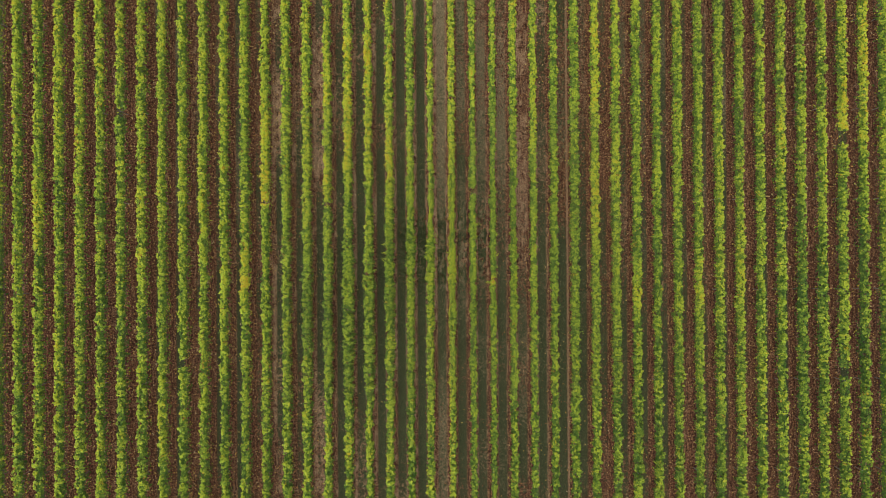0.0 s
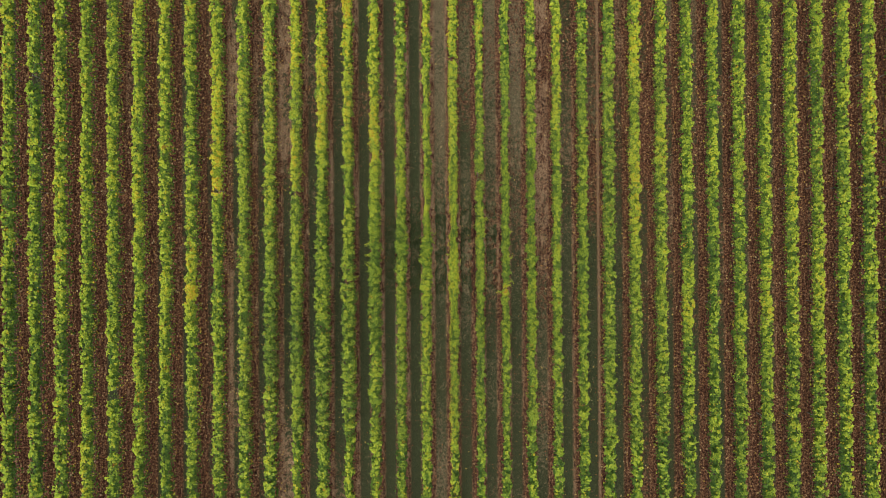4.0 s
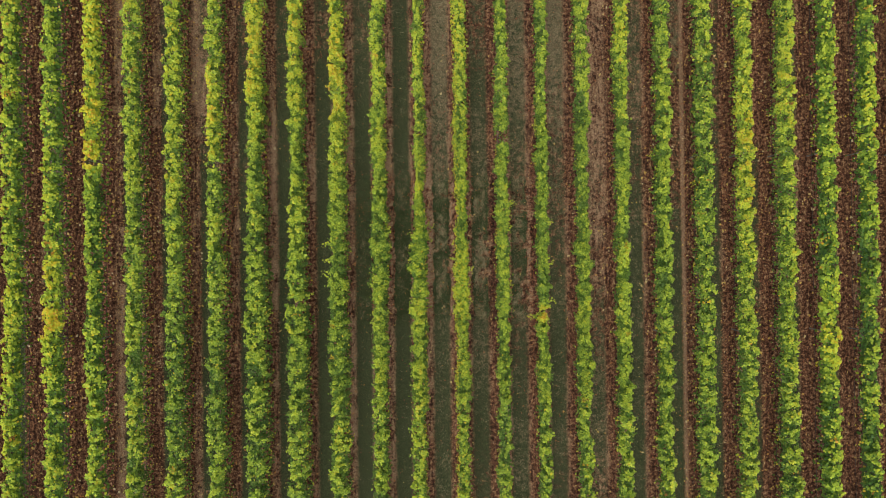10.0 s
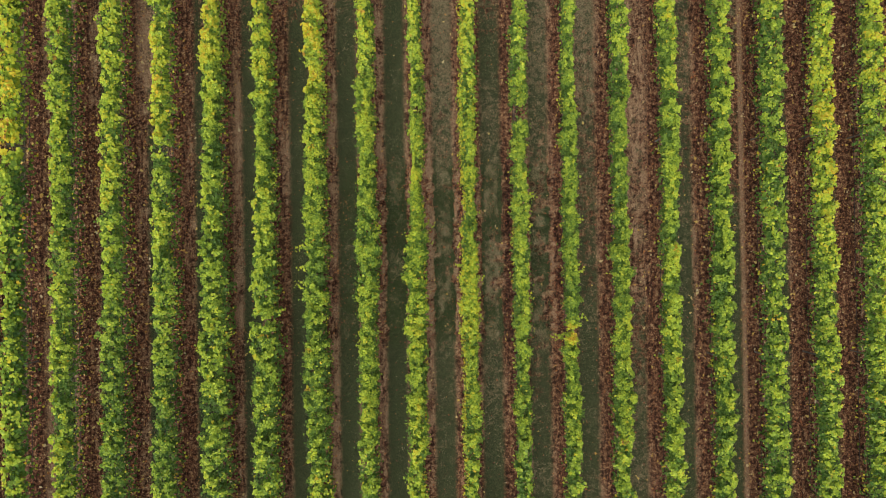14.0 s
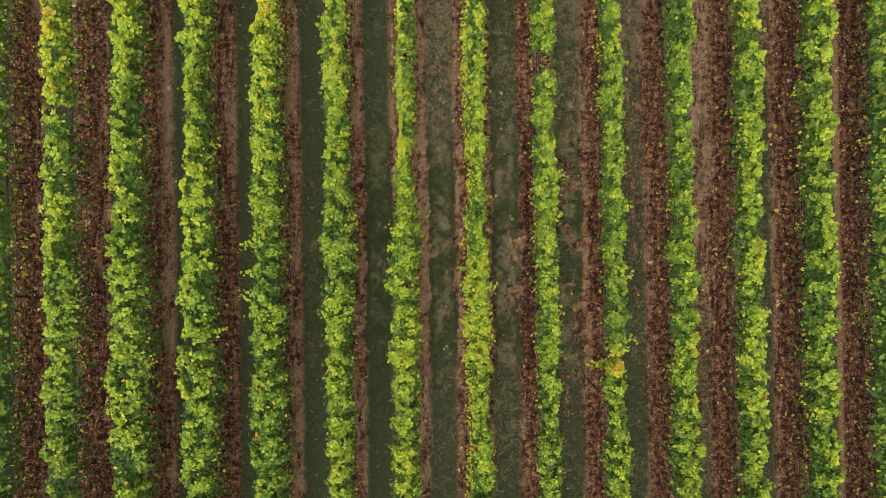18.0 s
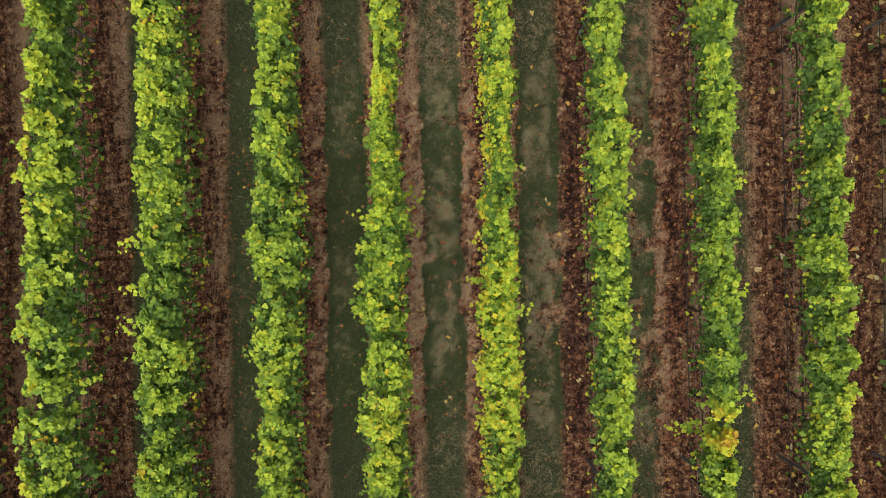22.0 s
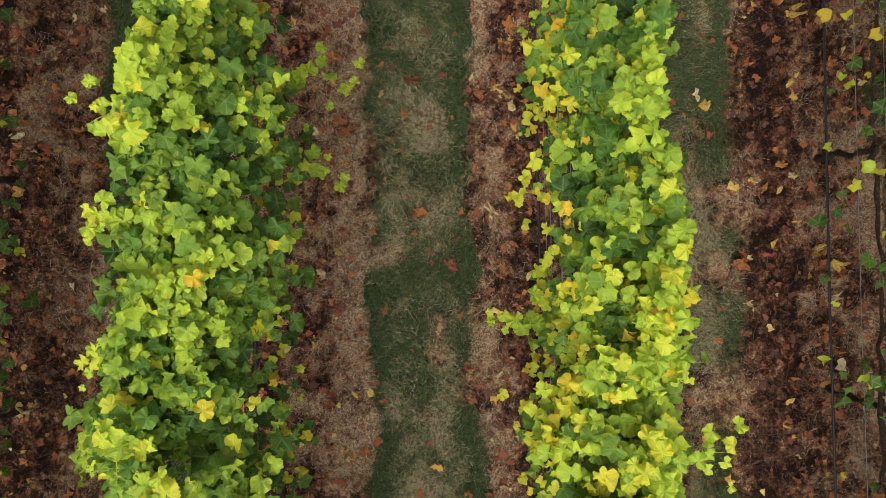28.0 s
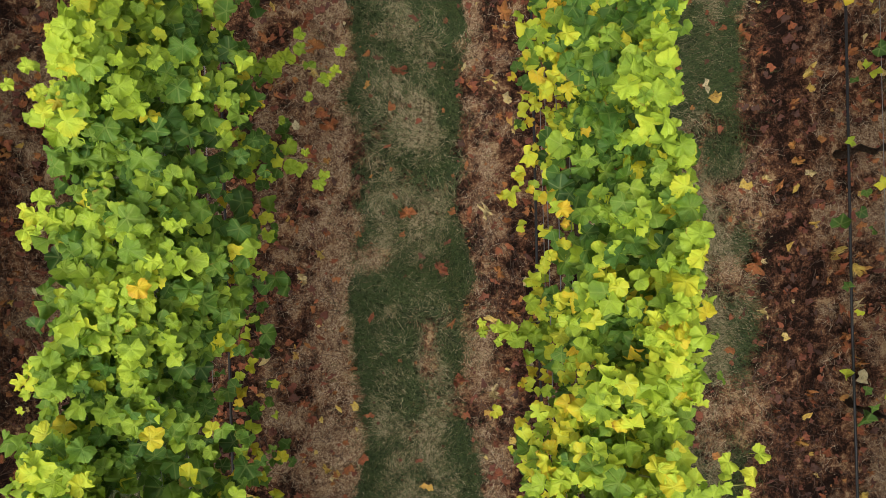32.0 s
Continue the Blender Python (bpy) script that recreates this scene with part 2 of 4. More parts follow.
def bark_material():
    m = Mat("vine_bark")
    p = m.where()
    col = m.ramp(m.noise(p, 40, 5, 0.7, 1.5), [(0.3, (0.026, 0.017, 0.012)), (0.55, (0.080, 0.052, 0.037)), (0.75, (0.190, 0.135, 0.100))])
    m.bump(m.noise(p, 60, 4, 0.7, 2.0), 0.9, 0.02)
    return m.done(col, 0.9, 0.2)


def plain_material(name, color, rough, metal=0.0, spread=0.35, scale=30, spec=0.4):
    m = Mat(name)
    n = m.noise(m.where(), scale, 4)
    dark = tuple(c * (1 - spread) for c in color)
    m.bump(n, 0.2, 0.005)
    return m.done(m.mix(n, dark, color), rough, spec, metal)


LEAF, LITTER, GROUND, BLADE, STRAW, BARK = vine_leaf_material(), litter_material(), ground_material(), blade_material(), straw_material(), bark_material()
HOSE = plain_material("black_hose", (0.018, 0.018, 0.02), 0.45)
WIRE = plain_material("galvanised_wire", (0.30, 0.30, 0.31), 0.45, 0.8)
STEEL = plain_material("galvanised_post", (0.34, 0.36, 0.38), 0.5, 0.7, 0.4, 12)
CANE = plain_material("green_cane", (0.26, 0.25, 0.07), 0.6)
TWIG = plain_material("dry_twig", (0.150, 0.090, 0.062), 0.85, 0.0, 0.75, 9)
TEAL = plain_material("teal_plastic", (0.01, 0.16, 0.15), 0.4)


# ---- mesh helpers ----
def part(name, me, material, parent, label="", at=None):
    """Links a mesh (or bmesh) as one object under a thing or a part."""
    if isinstance(me, bmesh.types.BMesh):
        bm, me = me, bpy.data.meshes.new(name)
        bm.to_mesh(me)
        bm.free()
    if not me.materials:
        me.materials.append(material)
    ob = new(name, me)
    ob.parent = parent
    if at is not None:
        ob.matrix_basis = at
    return tagged(ob, label) if label else ob


def thing(name, place, label, category, group="", kind=""):
    ob = new(name)
    ob.empty_display_size = 0.2
    ob.matrix_basis = Matrix.Translation(place)
    return tagged(ob, label, category, group, kind)


def tri_mesh(name, verts, tris, material, age=None, rib=None, rim=None):
    """A mesh from arrays of corners and triangles; age is one number a triangle, rib (how near a leaf vein) and rim (how near its edge) one a corner."""
    me = bpy.data.meshes.new(name)
    me.vertices.add(len(verts))
    me.vertices.foreach_set("co", np.ascontiguousarray(verts, dtype=np.float32).ravel())
    me.loops.add(len(tris) * 3)
    me.loops.foreach_set("vertex_index", np.ascontiguousarray(tris, dtype=np.int32).ravel())
    me.polygons.add(len(tris))
    me.polygons.foreach_set("loop_start", np.arange(0, len(tris) * 3, 3, dtype=np.int32))
    me.update(calc_edges=True)
    if age is not None:
        a = me.attributes.new("age", "FLOAT", "FACE")
        a.data.foreach_set("value", np.ascontiguousarray(age, dtype=np.float32))
    for word, values in (("rib", rib), ("rim", rim)):
        if values is not None:
            a = me.attributes.new(word, "FLOAT", "POINT")
            a.data.foreach_set("value", np.ascontiguousarray(values, dtype=np.float32))
    me.materials.append(material)
    return me


def smooth(me):
    me.polygons.foreach_set("use_smooth", np.ones(len(me.polygons), dtype=bool))
    return me


def tube(points, radii, sides=6):
    """A closed tube along points, as a bmesh."""
    bm = bmesh.new()
    rings = []
    for i, (p, r) in enumerate(zip(points, radii)):
        p = Vector(p)
        a, b = Vector(points[max(i - 1, 0)]), Vector(points[min(i + 1, len(points) - 1)])
        q = (b - a).to_track_quat("Z", "Y")
        rings.append([bm.verts.new(p + q @ Vector((r * math.cos(math.tau * s / sides), r * math.sin(math.tau * s / sides), 0))) for s in range(sides)])
    for a, b in zip(rings, rings[1:]):
        for s in range(sides):
            bm.faces.new((a[s], a[(s + 1) % sides], b[(s + 1) % sides], b[s]))
    bm.faces.new(rings[0][::-1])
    bm.faces.new(rings[-1])
    for f in bm.faces:
        f.smooth = True
    return bm


# ---- leaf shapes: unit leaves in the xy plane, stalk at the origin, tip along +y ----
KEY_ANGLES = (-168, -126, -96, -61, -31, 0, 31, 61, 96, 126, 168)      # notch, lobes and bays round the stalk, in degrees off the tip
KEY_REACH = (0.16, 0.51, 0.46, 0.57, 0.51, 0.63, 0.51, 0.57, 0.46, 0.51, 0.16)


def grape_leaf(seed, cuts=4, rings=(0.5, 0.8, 1.0), curl=1.0, torn=0.0, stalk=True):
    """A grape leaf: shallow toothed lobes, puffed between its veins, waved at the margin and folded along the midrib."""
    rnd = random.Random(seed + 50)
    bays = rnd.uniform(0.90, 1.09)
    rim = []
    for i in range(len(KEY_ANGLES) - 1):
        a, b = KEY_ANGLES[i], KEY_ANGLES[i + 1]
        ra, rb = KEY_REACH[i] * (bays if i in (2, 4, 6, 8) else 1), KEY_REACH[i + 1] * (bays if i + 1 in (2, 4, 6, 8) else 1)
        for c in range(cuts):
            f = c / cuts
            reach = ra + (rb - ra) * (f * f * (3 - 2 * f))
            if cuts > 1:
                reach *= 1 + (0.06 if c % 2 else -0.035) + rnd.uniform(-0.05, 0.05)
            else:
                reach *= rnd.uniform(0.86, 1.14)
            rim.append((math.radians(a + (b - a) * f), reach * (1 - torn * rnd.random()), f, i))
    rim.append((math.radians(KEY_ANGLES[-1]), KEY_REACH[-1], 0.0, 10))
    droop, fold, twist = rnd.uniform(0.05, 0.55) * curl, rnd.uniform(-0.10, 0.38) * curl, rnd.uniform(-0.35, 0.35) * curl
    waves = [(rnd.uniform(0.06, 0.20) * curl, n, rnd.uniform(0, math.tau)) for n in (2, 3, 4, 6)] + [(0.07 * curl, 9, rnd.uniform(0, math.tau))]
    puff = rnd.uniform(0.0, 0.05)
    v, t = [(0, -0.10, 0.0)], []
    for ring in rings:
        for ang, reach, f, i in rim:
            r = ring * reach
            x, y = r * math.sin(ang), r * math.cos(ang)
            lift = sum(w * math.sin(n * ang + ph) for w, n, ph in waves) * r * ring * 1.2
            between = math.sin(math.pi * ((f + (i + 1) % 2) / 2)) ** 2 if 0 < i < 9 else 0.0
            z = lift - droop * r * r + fold * abs(x) + twist * x * y + puff * between * ring * (1.2 - ring) * 2.0
            v.append((x, y - 0.10, z))
    n = len(rim)
    t += [(0, i + 2, i + 1) for i in range(n - 1)]
    for k in range(len(rings) - 1):
        for i in range(n - 1):
            p = 1 + k * n + i
            t += [(p, p + 1, p + n + 1), (p, p + n + 1, p + n)]
    if stalk:
        b = len(v)
        for y, z, w in ((-0.10, 0.0, 0.013), (-0.52, -0.24, 0.009)):
            v += [(-w, y, z), (w, y, z), (0, y, z - 1.6 * w)]
        t += [(b, b + 1, b + 4), (b, b + 4, b + 3), (b + 1, b + 2, b + 5), (b + 1, b + 5, b + 4), (b + 2, b, b + 3), (b + 2, b + 3, b + 5)]
    return np.array(v), np.array(t)


def simple_leaf(seed):
    rnd = random.Random(seed)
    n = 5
    v = []
    for i in range(n):
        a = -math.pi / 2 + (i + 0.5) / n * math.tau
        s = 0.48 + rnd.uniform(-0.24, 0.14)
        v.append((s * math.cos(a), s * math.sin(a), rnd.uniform(-0.14, 0.06)))
    return np.array(v), np.array([(0, 1, 2), (0, 2, 3), (0, 3, 4)])


def crumpled_leaf(seed, n=11):
    """A dry, curled, broken leaf: a ragged outline, rolled up along one side."""
    rnd = random.Random(seed + 200)
    roll, squash = rnd.uniform(0.3, 1.1), rnd.uniform(0.5, 1.0)
    v = [(rnd.uniform(-0.1, 0.1), rnd.uniform(-0.1, 0.1), 0.06)]
    for i in range(n):
        a, r = (i + rnd.uniform(-0.35, 0.35)) / n * math.tau, rnd.choice((0.22, 0.34, 0.46, 0.60)) * rnd.uniform(0.8, 1.15)
        x, y = r * math.cos(a), r * math.sin(a) * squash
        v.append((x * (1 - 0.3 * roll * abs(x)), y, roll * x * x + rnd.uniform(-0.12, 0.14)))
    return np.array(v), np.array([(0, i + 1, (i + 1) % n + 1) for i in range(n)])


def ribs(shape):
    """1 along the veins of a leaf, 0 between them; and 0 at its middle, 1 at its edge."""
    v = shape[0]
    far = np.hypot(v[:, 0], v[:, 1] + 0.1)
    ang = np.degrees(np.arctan2(v[:, 0], v[:, 1] + 0.1))
    off = np.min(np.abs(ang[:, None] - np.array((-126, -61, 0, 61, 126))[None]), axis=1)
    rib = np.where((far < 0.02) | (off < 2.5), 1.0, 0.0)
    return rib, np.clip(far / 0.56, 0, 1)


def kite_leaf(seed):
    return np.array([(0, -0.5, 0), (0.46, 0.02, -0.06), (0, 0.5, 0), (-0.46, 0.02, -0.06)]), np.array([(0, 1, 2), (0, 2, 3)])


FINE = [grape_leaf(s, 1, (1.0,), 1.2, 0, False) for s in range(8)]
FULL = [grape_leaf(s) for s in range(14)]
LARGE = [grape_leaf(s + 20, 2, (1.0,), 1.1, 0, False) for s in range(10)]
CURLED = [grape_leaf(s + 40, 3, (0.5, 0.8, 1.0), 2.2 + 0.3 * s, 0.3) for s in range(8)]
CRUMPLED = [crumpled_leaf(s) for s in range(14)]
SCRAPS = [crumpled_leaf(s + 30, 5) for s in range(5)]
MIDDLE = [simple_leaf(s) for s in range(6)]
COARSE = [kite_leaf(0)]


def scatter(shapes, rng, places, normals, sizes, ages):
    """Many leaves as one set of corners and triangles."""
    n = len(places)
    nz = normals / np.linalg.norm(normals, axis=1, keepdims=True)
    ang = rng.uniform(0, math.tau, n)
    h = np.stack([np.cos(ang), np.sin(ang), np.zeros(n)], 1)
    ax = h - nz * np.sum(h * nz, 1, keepdims=True)
    ax /= np.linalg.norm(ax, axis=1, keepdims=True)
    ay = np.cross(nz, ax)
    pick = rng.integers(0, len(shapes), n)
    vs, ts, gs, rs, es, base = [], [], [], [], [], 0
    for s, (v, t) in enumerate(shapes):
        i = np.nonzero(pick == s)[0]
        if not len(i):
            continue
        k = sizes[i][:, None, None]
        w = places[i][:, None] + k * (v[None, :, 0:1] * ax[i][:, None] + v[None, :, 1:2] * ay[i][:, None] + v[None, :, 2:3] * nz[i][:, None])
        vs.append(w.reshape(-1, 3))
        ts.append((t[None] + (base + np.arange(len(i)) * len(v))[:, None, None]).reshape(-1, 3))
        gs.append(np.repeat(ages[i], len(t)))
        rib, rim = ribs((v, t))
        rs.append(np.tile(rib, len(i)))
        es.append(np.tile(rim, len(i)))
        base += len(i) * len(v)
    return np.concatenate(vs), np.concatenate(ts), np.concatenate(gs), np.concatenate(rs), np.concatenate(es)


# ---- the plan of the vineyard ----
ROW_SPAN = range(-23, 23)
Y_END = 29.5
VINE_STEP, VINE_ZERO = 1.772, 1.10
POST_STEP, POST_ZERO = 8.86, 5.09


def row_x(k):
    return FIRST + PITCH * k


TABLE = np.random.default_rng(5).uniform(-1, 1, (64, 4096))


def wave(k, y, scale, layer=0):
    """Smooth noise of -1..1 along row k."""
    t = np.asarray(y) * scale + 1500
    i = np.floor(t).astype(int)
    f = t - i
    f = f * f * (3 - 2 * f)
    r = TABLE[(k * 7 + layer * 13) % 64]
    return r[i % 4096] * (1 - f) + r[(i + 1) % 4096] * f


def bump_at(y, mid, length):
    return np.exp(-(((np.asarray(y) - mid) / (0.5 * length)) ** 4))


# autumn colour along the rows: row, middle, length, how much older the leaves are
TURNED = [
    (-10, -2.2, 5, 0.10), (-9, 6.8, 4.5, 0.15), (-9, 5.0, 1.0, 0.12), (-6, 7.6, 4.5, 0.13), (-6, 5.5, 1.2, 0.12), (-5, 10.5, 9, 0.16),
    (-4, 10.0, 6, 0.14), (-3, 9.2, 5, 0.17), (-6, 17, 8, 0.12), (-5, 19, 8, 0.10), (-4, 17, 9, 0.12), (-3, 15, 8, 0.08),
    (0, -1.5, 0.9, 0.08), (0, -2.3, 0.8, 0.10), (7, 4.0, 10, 0.14), (8, 8.5, 3, 0.10), (8, -1.0, 4, 0.10), (9, -3.5, 5, 0.15),
    (10, 6.5, 3, 0.12), (7, 18, 12, 0.12), (20, 17, 14, 0.15), (19, 14, 6, 0.16), (12, -4.0, 4, 0.14), (-10, -2.6, 1.2, 0.1),
]
TURNED_TOO = [(-12, 4, 5, 0.08), (-20, 4, 6, 0.10), (-9, 12, 6, 0.12), (2, -2.55, 0.7, 0.32), (3, -2.4, 0.6, 0.12), (2, -3.0, 0.4, 0.2), (13, 6, 12, 0.12), (13, -4, 6, 0.1),
              (-11, -3, 6, 0.06), (-1, 3.4, 0.7, 0.10), (-1, -2.2, 0.9, 0.08), (14, -2, 8, 0.08), (16, 12, 8, 0.08), (-22, 6, 10, 0.08), (4, 12, 6, 0.06), (-14, -14, 8, 0.05), (0, 1.9, 2.6, -0.11), (0, 0.1, 1.3, 0.03), (-2, 1.0, 6, -0.03), (-3, 0.5, 7, -0.03)]
# gaps in the canopy: row, middle, length
GAPS = [(1, 5.95, 0.75), (-1, 6.2, 0.3), (-6, 4.75, 0.45), (-9, 5.0, 0.4), (19, 11.0, 1.3), (19, -11.8, 0.8), (-13, -10.5, 0.9), (-16, 13.8, 0.8), (2, -2.55, 0.25), (-4, -2.0, 0.3), (0, 15.0, 0.3)]
# vigorous, bushy, deep green stretches: row, middle, length, extra half width
LUSH = [(-5, -5.5, 15, 0.15), (-4, -6.0, 16, 0.14), (-3, -4, 14, 0.07), (-6, -6, 13, 0.10), (-7, -6, 13, 0.06), (18, -9, 18, 0.08), (17, -9, 18, 0.08), (-2, 1.5, 7, 0.06), (-1, 0.4, 2.0, 0.03), (20, -12, 18, 0.06), (0, 2.2, 2.8, -0.075)]


# how far a canopy leans off its wires
LEANS = {0: 0.13, 1: 0.11, -1: -0.03, -2: 0.06, 2: 0.06, 3: 0.05}


def half_width(k, y, side):
    w = 0.250 + 0.02 * math.sin(k * 2.4) + 0.06 * wave(k, y, 0.9, 1 + side) + (0.07 if abs(k) <= 2 else 0.10) * wave(k, y, 2.7, 4 + side) + (0.03 if abs(k) <= 1 else 0.06) * wave(k, y, 5.6, 6 + side)
    w = w + (0.10 if k >= 6 else 0.085 if abs(k) >= 8 else 0.055 if abs(k) >= 5 else 0.02 if abs(k) >= 3 else 0.0)
    if k in (0, 1, -1):
        w = w + {0: 0.045 if side == 0 else -0.01, 1: -0.015, -1: 0.015}[k]
    if k == -3 and side == 1:
        w = w + 0.08
    if k == 0 and side == 1:
        w = w - 0.16 * bump_at(y, 1.22, 0.4) + 0.07 * bump_at(y, 0.36, 0.35) + 0.04 * bump_at(y, -0.1, 0.25)
    if k == -1 and side == 0:
        w = w + 0.09 * np.clip(0.6 - np.asarray(y), -1, 1)
    if k == -1 and side == 1:
        w = w + 0.11 * bump_at(y, -1.2, 4.4)
    for r, mid, length, more in LUSH:
        if r == k:
            w = w + more * bump_at(y, mid, length)
    return w


def canopy_age(k, y):
    a = 0.357 + 0.015 * math.sin(k * 1.7 + 1) + 0.04 * wave(k, y, 0.16, 9) + 0.04 * wave(k, y, 0.7, 10) + 0.0016 * np.asarray(y)
    a = a + {0: -0.01, 1: -0.05, 2: -0.03, -1: 0.03}.get(k, -0.025 if k > 4 else -0.012 if k > 2 else 0.012)
    for r, mid, length, more in TURNED + TURNED_TOO:
        if r == k:
            a = a + 0.95 * more * bump_at(y, mid, length)
    for r, mid, length, more in LUSH:
        if r == k:
            a = a - (0.07 if k < -2 else 0.04) * bump_at(y, mid, length)
    return a


def canopy(k, y0, y1, count, size, rng, dark=0.24, ruffle=1.0, fill=40, lively=1.0, tips=19, deep=0.0):
    """Leaves of row k between y0 and y1: places, normals, sizes and ages. Shoot tips stand up as bright clumps over the
    deep green mass; the ages also paint light on the tips and shade in the depth.
    """
    n_tip = max(3, int((y1 - y0) * tips))
    loose = (19 / tips) ** 0.5
    tip_y = rng.uniform(y0, y1, n_tip)
    tip_s = rng.uniform(-1.08, 1.08, n_tip)
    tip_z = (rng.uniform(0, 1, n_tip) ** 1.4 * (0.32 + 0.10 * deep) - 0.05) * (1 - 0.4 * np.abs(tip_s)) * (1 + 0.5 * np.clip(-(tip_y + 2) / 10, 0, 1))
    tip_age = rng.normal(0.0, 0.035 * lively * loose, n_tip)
    own_tip = rng.random(count) < 0.55 - 0.08 * deep
    pick = rng.integers(0, n_tip, count)
    y = np.where(own_tip, tip_y[pick] + rng.normal(0, (0.062 - 0.012 * deep) * loose, count), rng.uniform(y0, y1, count))
    s = np.where(own_tip, tip_s[pick] * 1.0 + rng.normal(0, (0.19 - 0.04 * deep) * loose, count), rng.uniform(*((-1.15, 1.8) if k == -1 else (-1.35, 1.75) if k < 0 else (-1.85, 1.3) if k == 0 else (-1.75, 1.35)), count))
    side = np.where(s > 0, 1, 0)
    hw = np.where(side == 1, half_width(k, y, 1), half_width(k, y, 0))
    top = 2.30 + 0.10 * wave(k, y, 1.7, 20) + 0.05 * wave(k, y, 5.0, 21)
    over = np.clip(np.abs(s) - 1, 0, None)
    x = np.clip(s, -1.08, 1.08) * hw
    z = top - 0.20 * np.clip(np.abs(s), 0, 1) ** 3 - (over / 0.75) ** 1.5 * 1.05
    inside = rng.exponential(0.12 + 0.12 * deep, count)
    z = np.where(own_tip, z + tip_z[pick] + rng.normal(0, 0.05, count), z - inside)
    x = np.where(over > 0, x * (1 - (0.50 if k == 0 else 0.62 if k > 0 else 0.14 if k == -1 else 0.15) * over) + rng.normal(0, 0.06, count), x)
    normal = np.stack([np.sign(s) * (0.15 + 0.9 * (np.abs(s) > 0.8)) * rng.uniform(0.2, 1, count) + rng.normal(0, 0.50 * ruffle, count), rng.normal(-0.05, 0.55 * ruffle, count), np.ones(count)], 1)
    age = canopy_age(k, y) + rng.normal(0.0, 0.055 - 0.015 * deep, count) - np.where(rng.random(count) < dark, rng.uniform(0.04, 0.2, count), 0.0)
    # painted light and shade: higher tips get lighter ages, leaves deeper inside darker ones
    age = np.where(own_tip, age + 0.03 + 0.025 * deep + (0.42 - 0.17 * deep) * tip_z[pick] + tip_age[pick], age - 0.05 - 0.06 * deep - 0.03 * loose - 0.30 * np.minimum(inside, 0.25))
    # shade painted into the leaf ages: the flank off the light side is darkened
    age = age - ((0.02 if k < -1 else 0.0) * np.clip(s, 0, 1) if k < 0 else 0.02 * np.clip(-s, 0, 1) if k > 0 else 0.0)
    # the lower flanks turn first
    low = over / 0.75
    seen_side = np.where(k >= 0, s < (-0.85 if k == 0 else -1.1), s > (1.25 if k == -1 else 0.95))
    yellowed = seen_side & (rng.random(count) < (0.62 if k == 0 else 0.20 if k in (1, 2) else 0.16 if k > 2 else 0.30 if k == -1 else 0.08))
    turned = rng.random(count) < low * ((0.28 if k >= 0 else 0.12) + 0.35 * np.clip(wave(k, y, 0.5, 30) + (0.25 if k >= 0 else 0.1), 0, 1.4))
    age = np.where(turned | yellowed, rng.uniform(0.48, 0.70, count), age - 0.04 * low)
    age = np.where(rng.random(count) < (0.10 if k == 0 else 0.03 if k == -1 else 0.012), rng.uniform(0.52, 0.70, count), age)
    # here and there a tuft has gone rust-brown
    tuft = (wave(k, y, 1.9, 50) > 0.90) & (np.abs(s - 0.9 * wave(k, y, 0.6, 51)) < 0.45) & (rng.random(count) < 0.55)
    age = np.where(tuft & (abs(k) > 1), rng.uniform(0.66, 0.90, count), age)
    bunch = wave(k, y, 2.6, 33) + np.where(s > 0, 0.3, 0) * wave(k, y, 1.1, 34)
    keep = rng.random(count) < 1 - np.clip((low - 0.25) / 0.3, 0, 1) * np.where(bunch > 0.5, 0.4, {-1: 0.12, 0: 0.15, -2: 0.4, 1: 0.88, 2: 0.9}.get(k, 0.97 if k > 0 else 0.3))
    for r, mid, length in GAPS:
        if r == k:
            keep &= (np.abs(y - mid + 0.08 * rng.normal(0, 1, count)) > length / 2) | (rng.random(count) < 0.04)
    place = np.stack([x + row_x(k) + LEANS.get(k, 0.0) * np.clip((z - 0.5) / 0.8 - (0.3 * np.clip(-s - 1, 0, 0.7) if k == 0 else 0), 0, 1), y, np.maximum(z, 0.75)], 1)
    # the mass of leaves inside the canopy, its shade painted in as a lower age
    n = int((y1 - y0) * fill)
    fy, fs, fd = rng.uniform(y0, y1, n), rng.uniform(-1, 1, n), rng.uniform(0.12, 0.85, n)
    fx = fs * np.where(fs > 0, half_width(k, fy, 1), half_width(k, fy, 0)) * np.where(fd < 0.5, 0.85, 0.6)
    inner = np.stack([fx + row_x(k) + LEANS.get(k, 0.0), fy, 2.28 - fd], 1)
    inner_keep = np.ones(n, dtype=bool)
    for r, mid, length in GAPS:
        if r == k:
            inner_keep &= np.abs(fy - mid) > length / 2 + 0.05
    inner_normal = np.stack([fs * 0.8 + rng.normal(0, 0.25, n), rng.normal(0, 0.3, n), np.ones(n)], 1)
    shaded_age = canopy_age(k, fy) - 0.07 + rng.normal(0, 0.04, n)
    sizes = np.concatenate([(size * rng.uniform(0.58, 1.28, count) * np.where(turned | yellowed, 0.78, 1.0))[keep], max(min(size, 0.14), 0.12) * rng.uniform(*((1.0, 1.4) if abs(k) <= 1 else (1.4, 2.0)), n)[inner_keep]])
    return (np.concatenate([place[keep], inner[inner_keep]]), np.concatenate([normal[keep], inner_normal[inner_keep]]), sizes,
            np.clip(np.concatenate([age[keep], shaded_age[inner_keep]]), 0.02, 0.97))


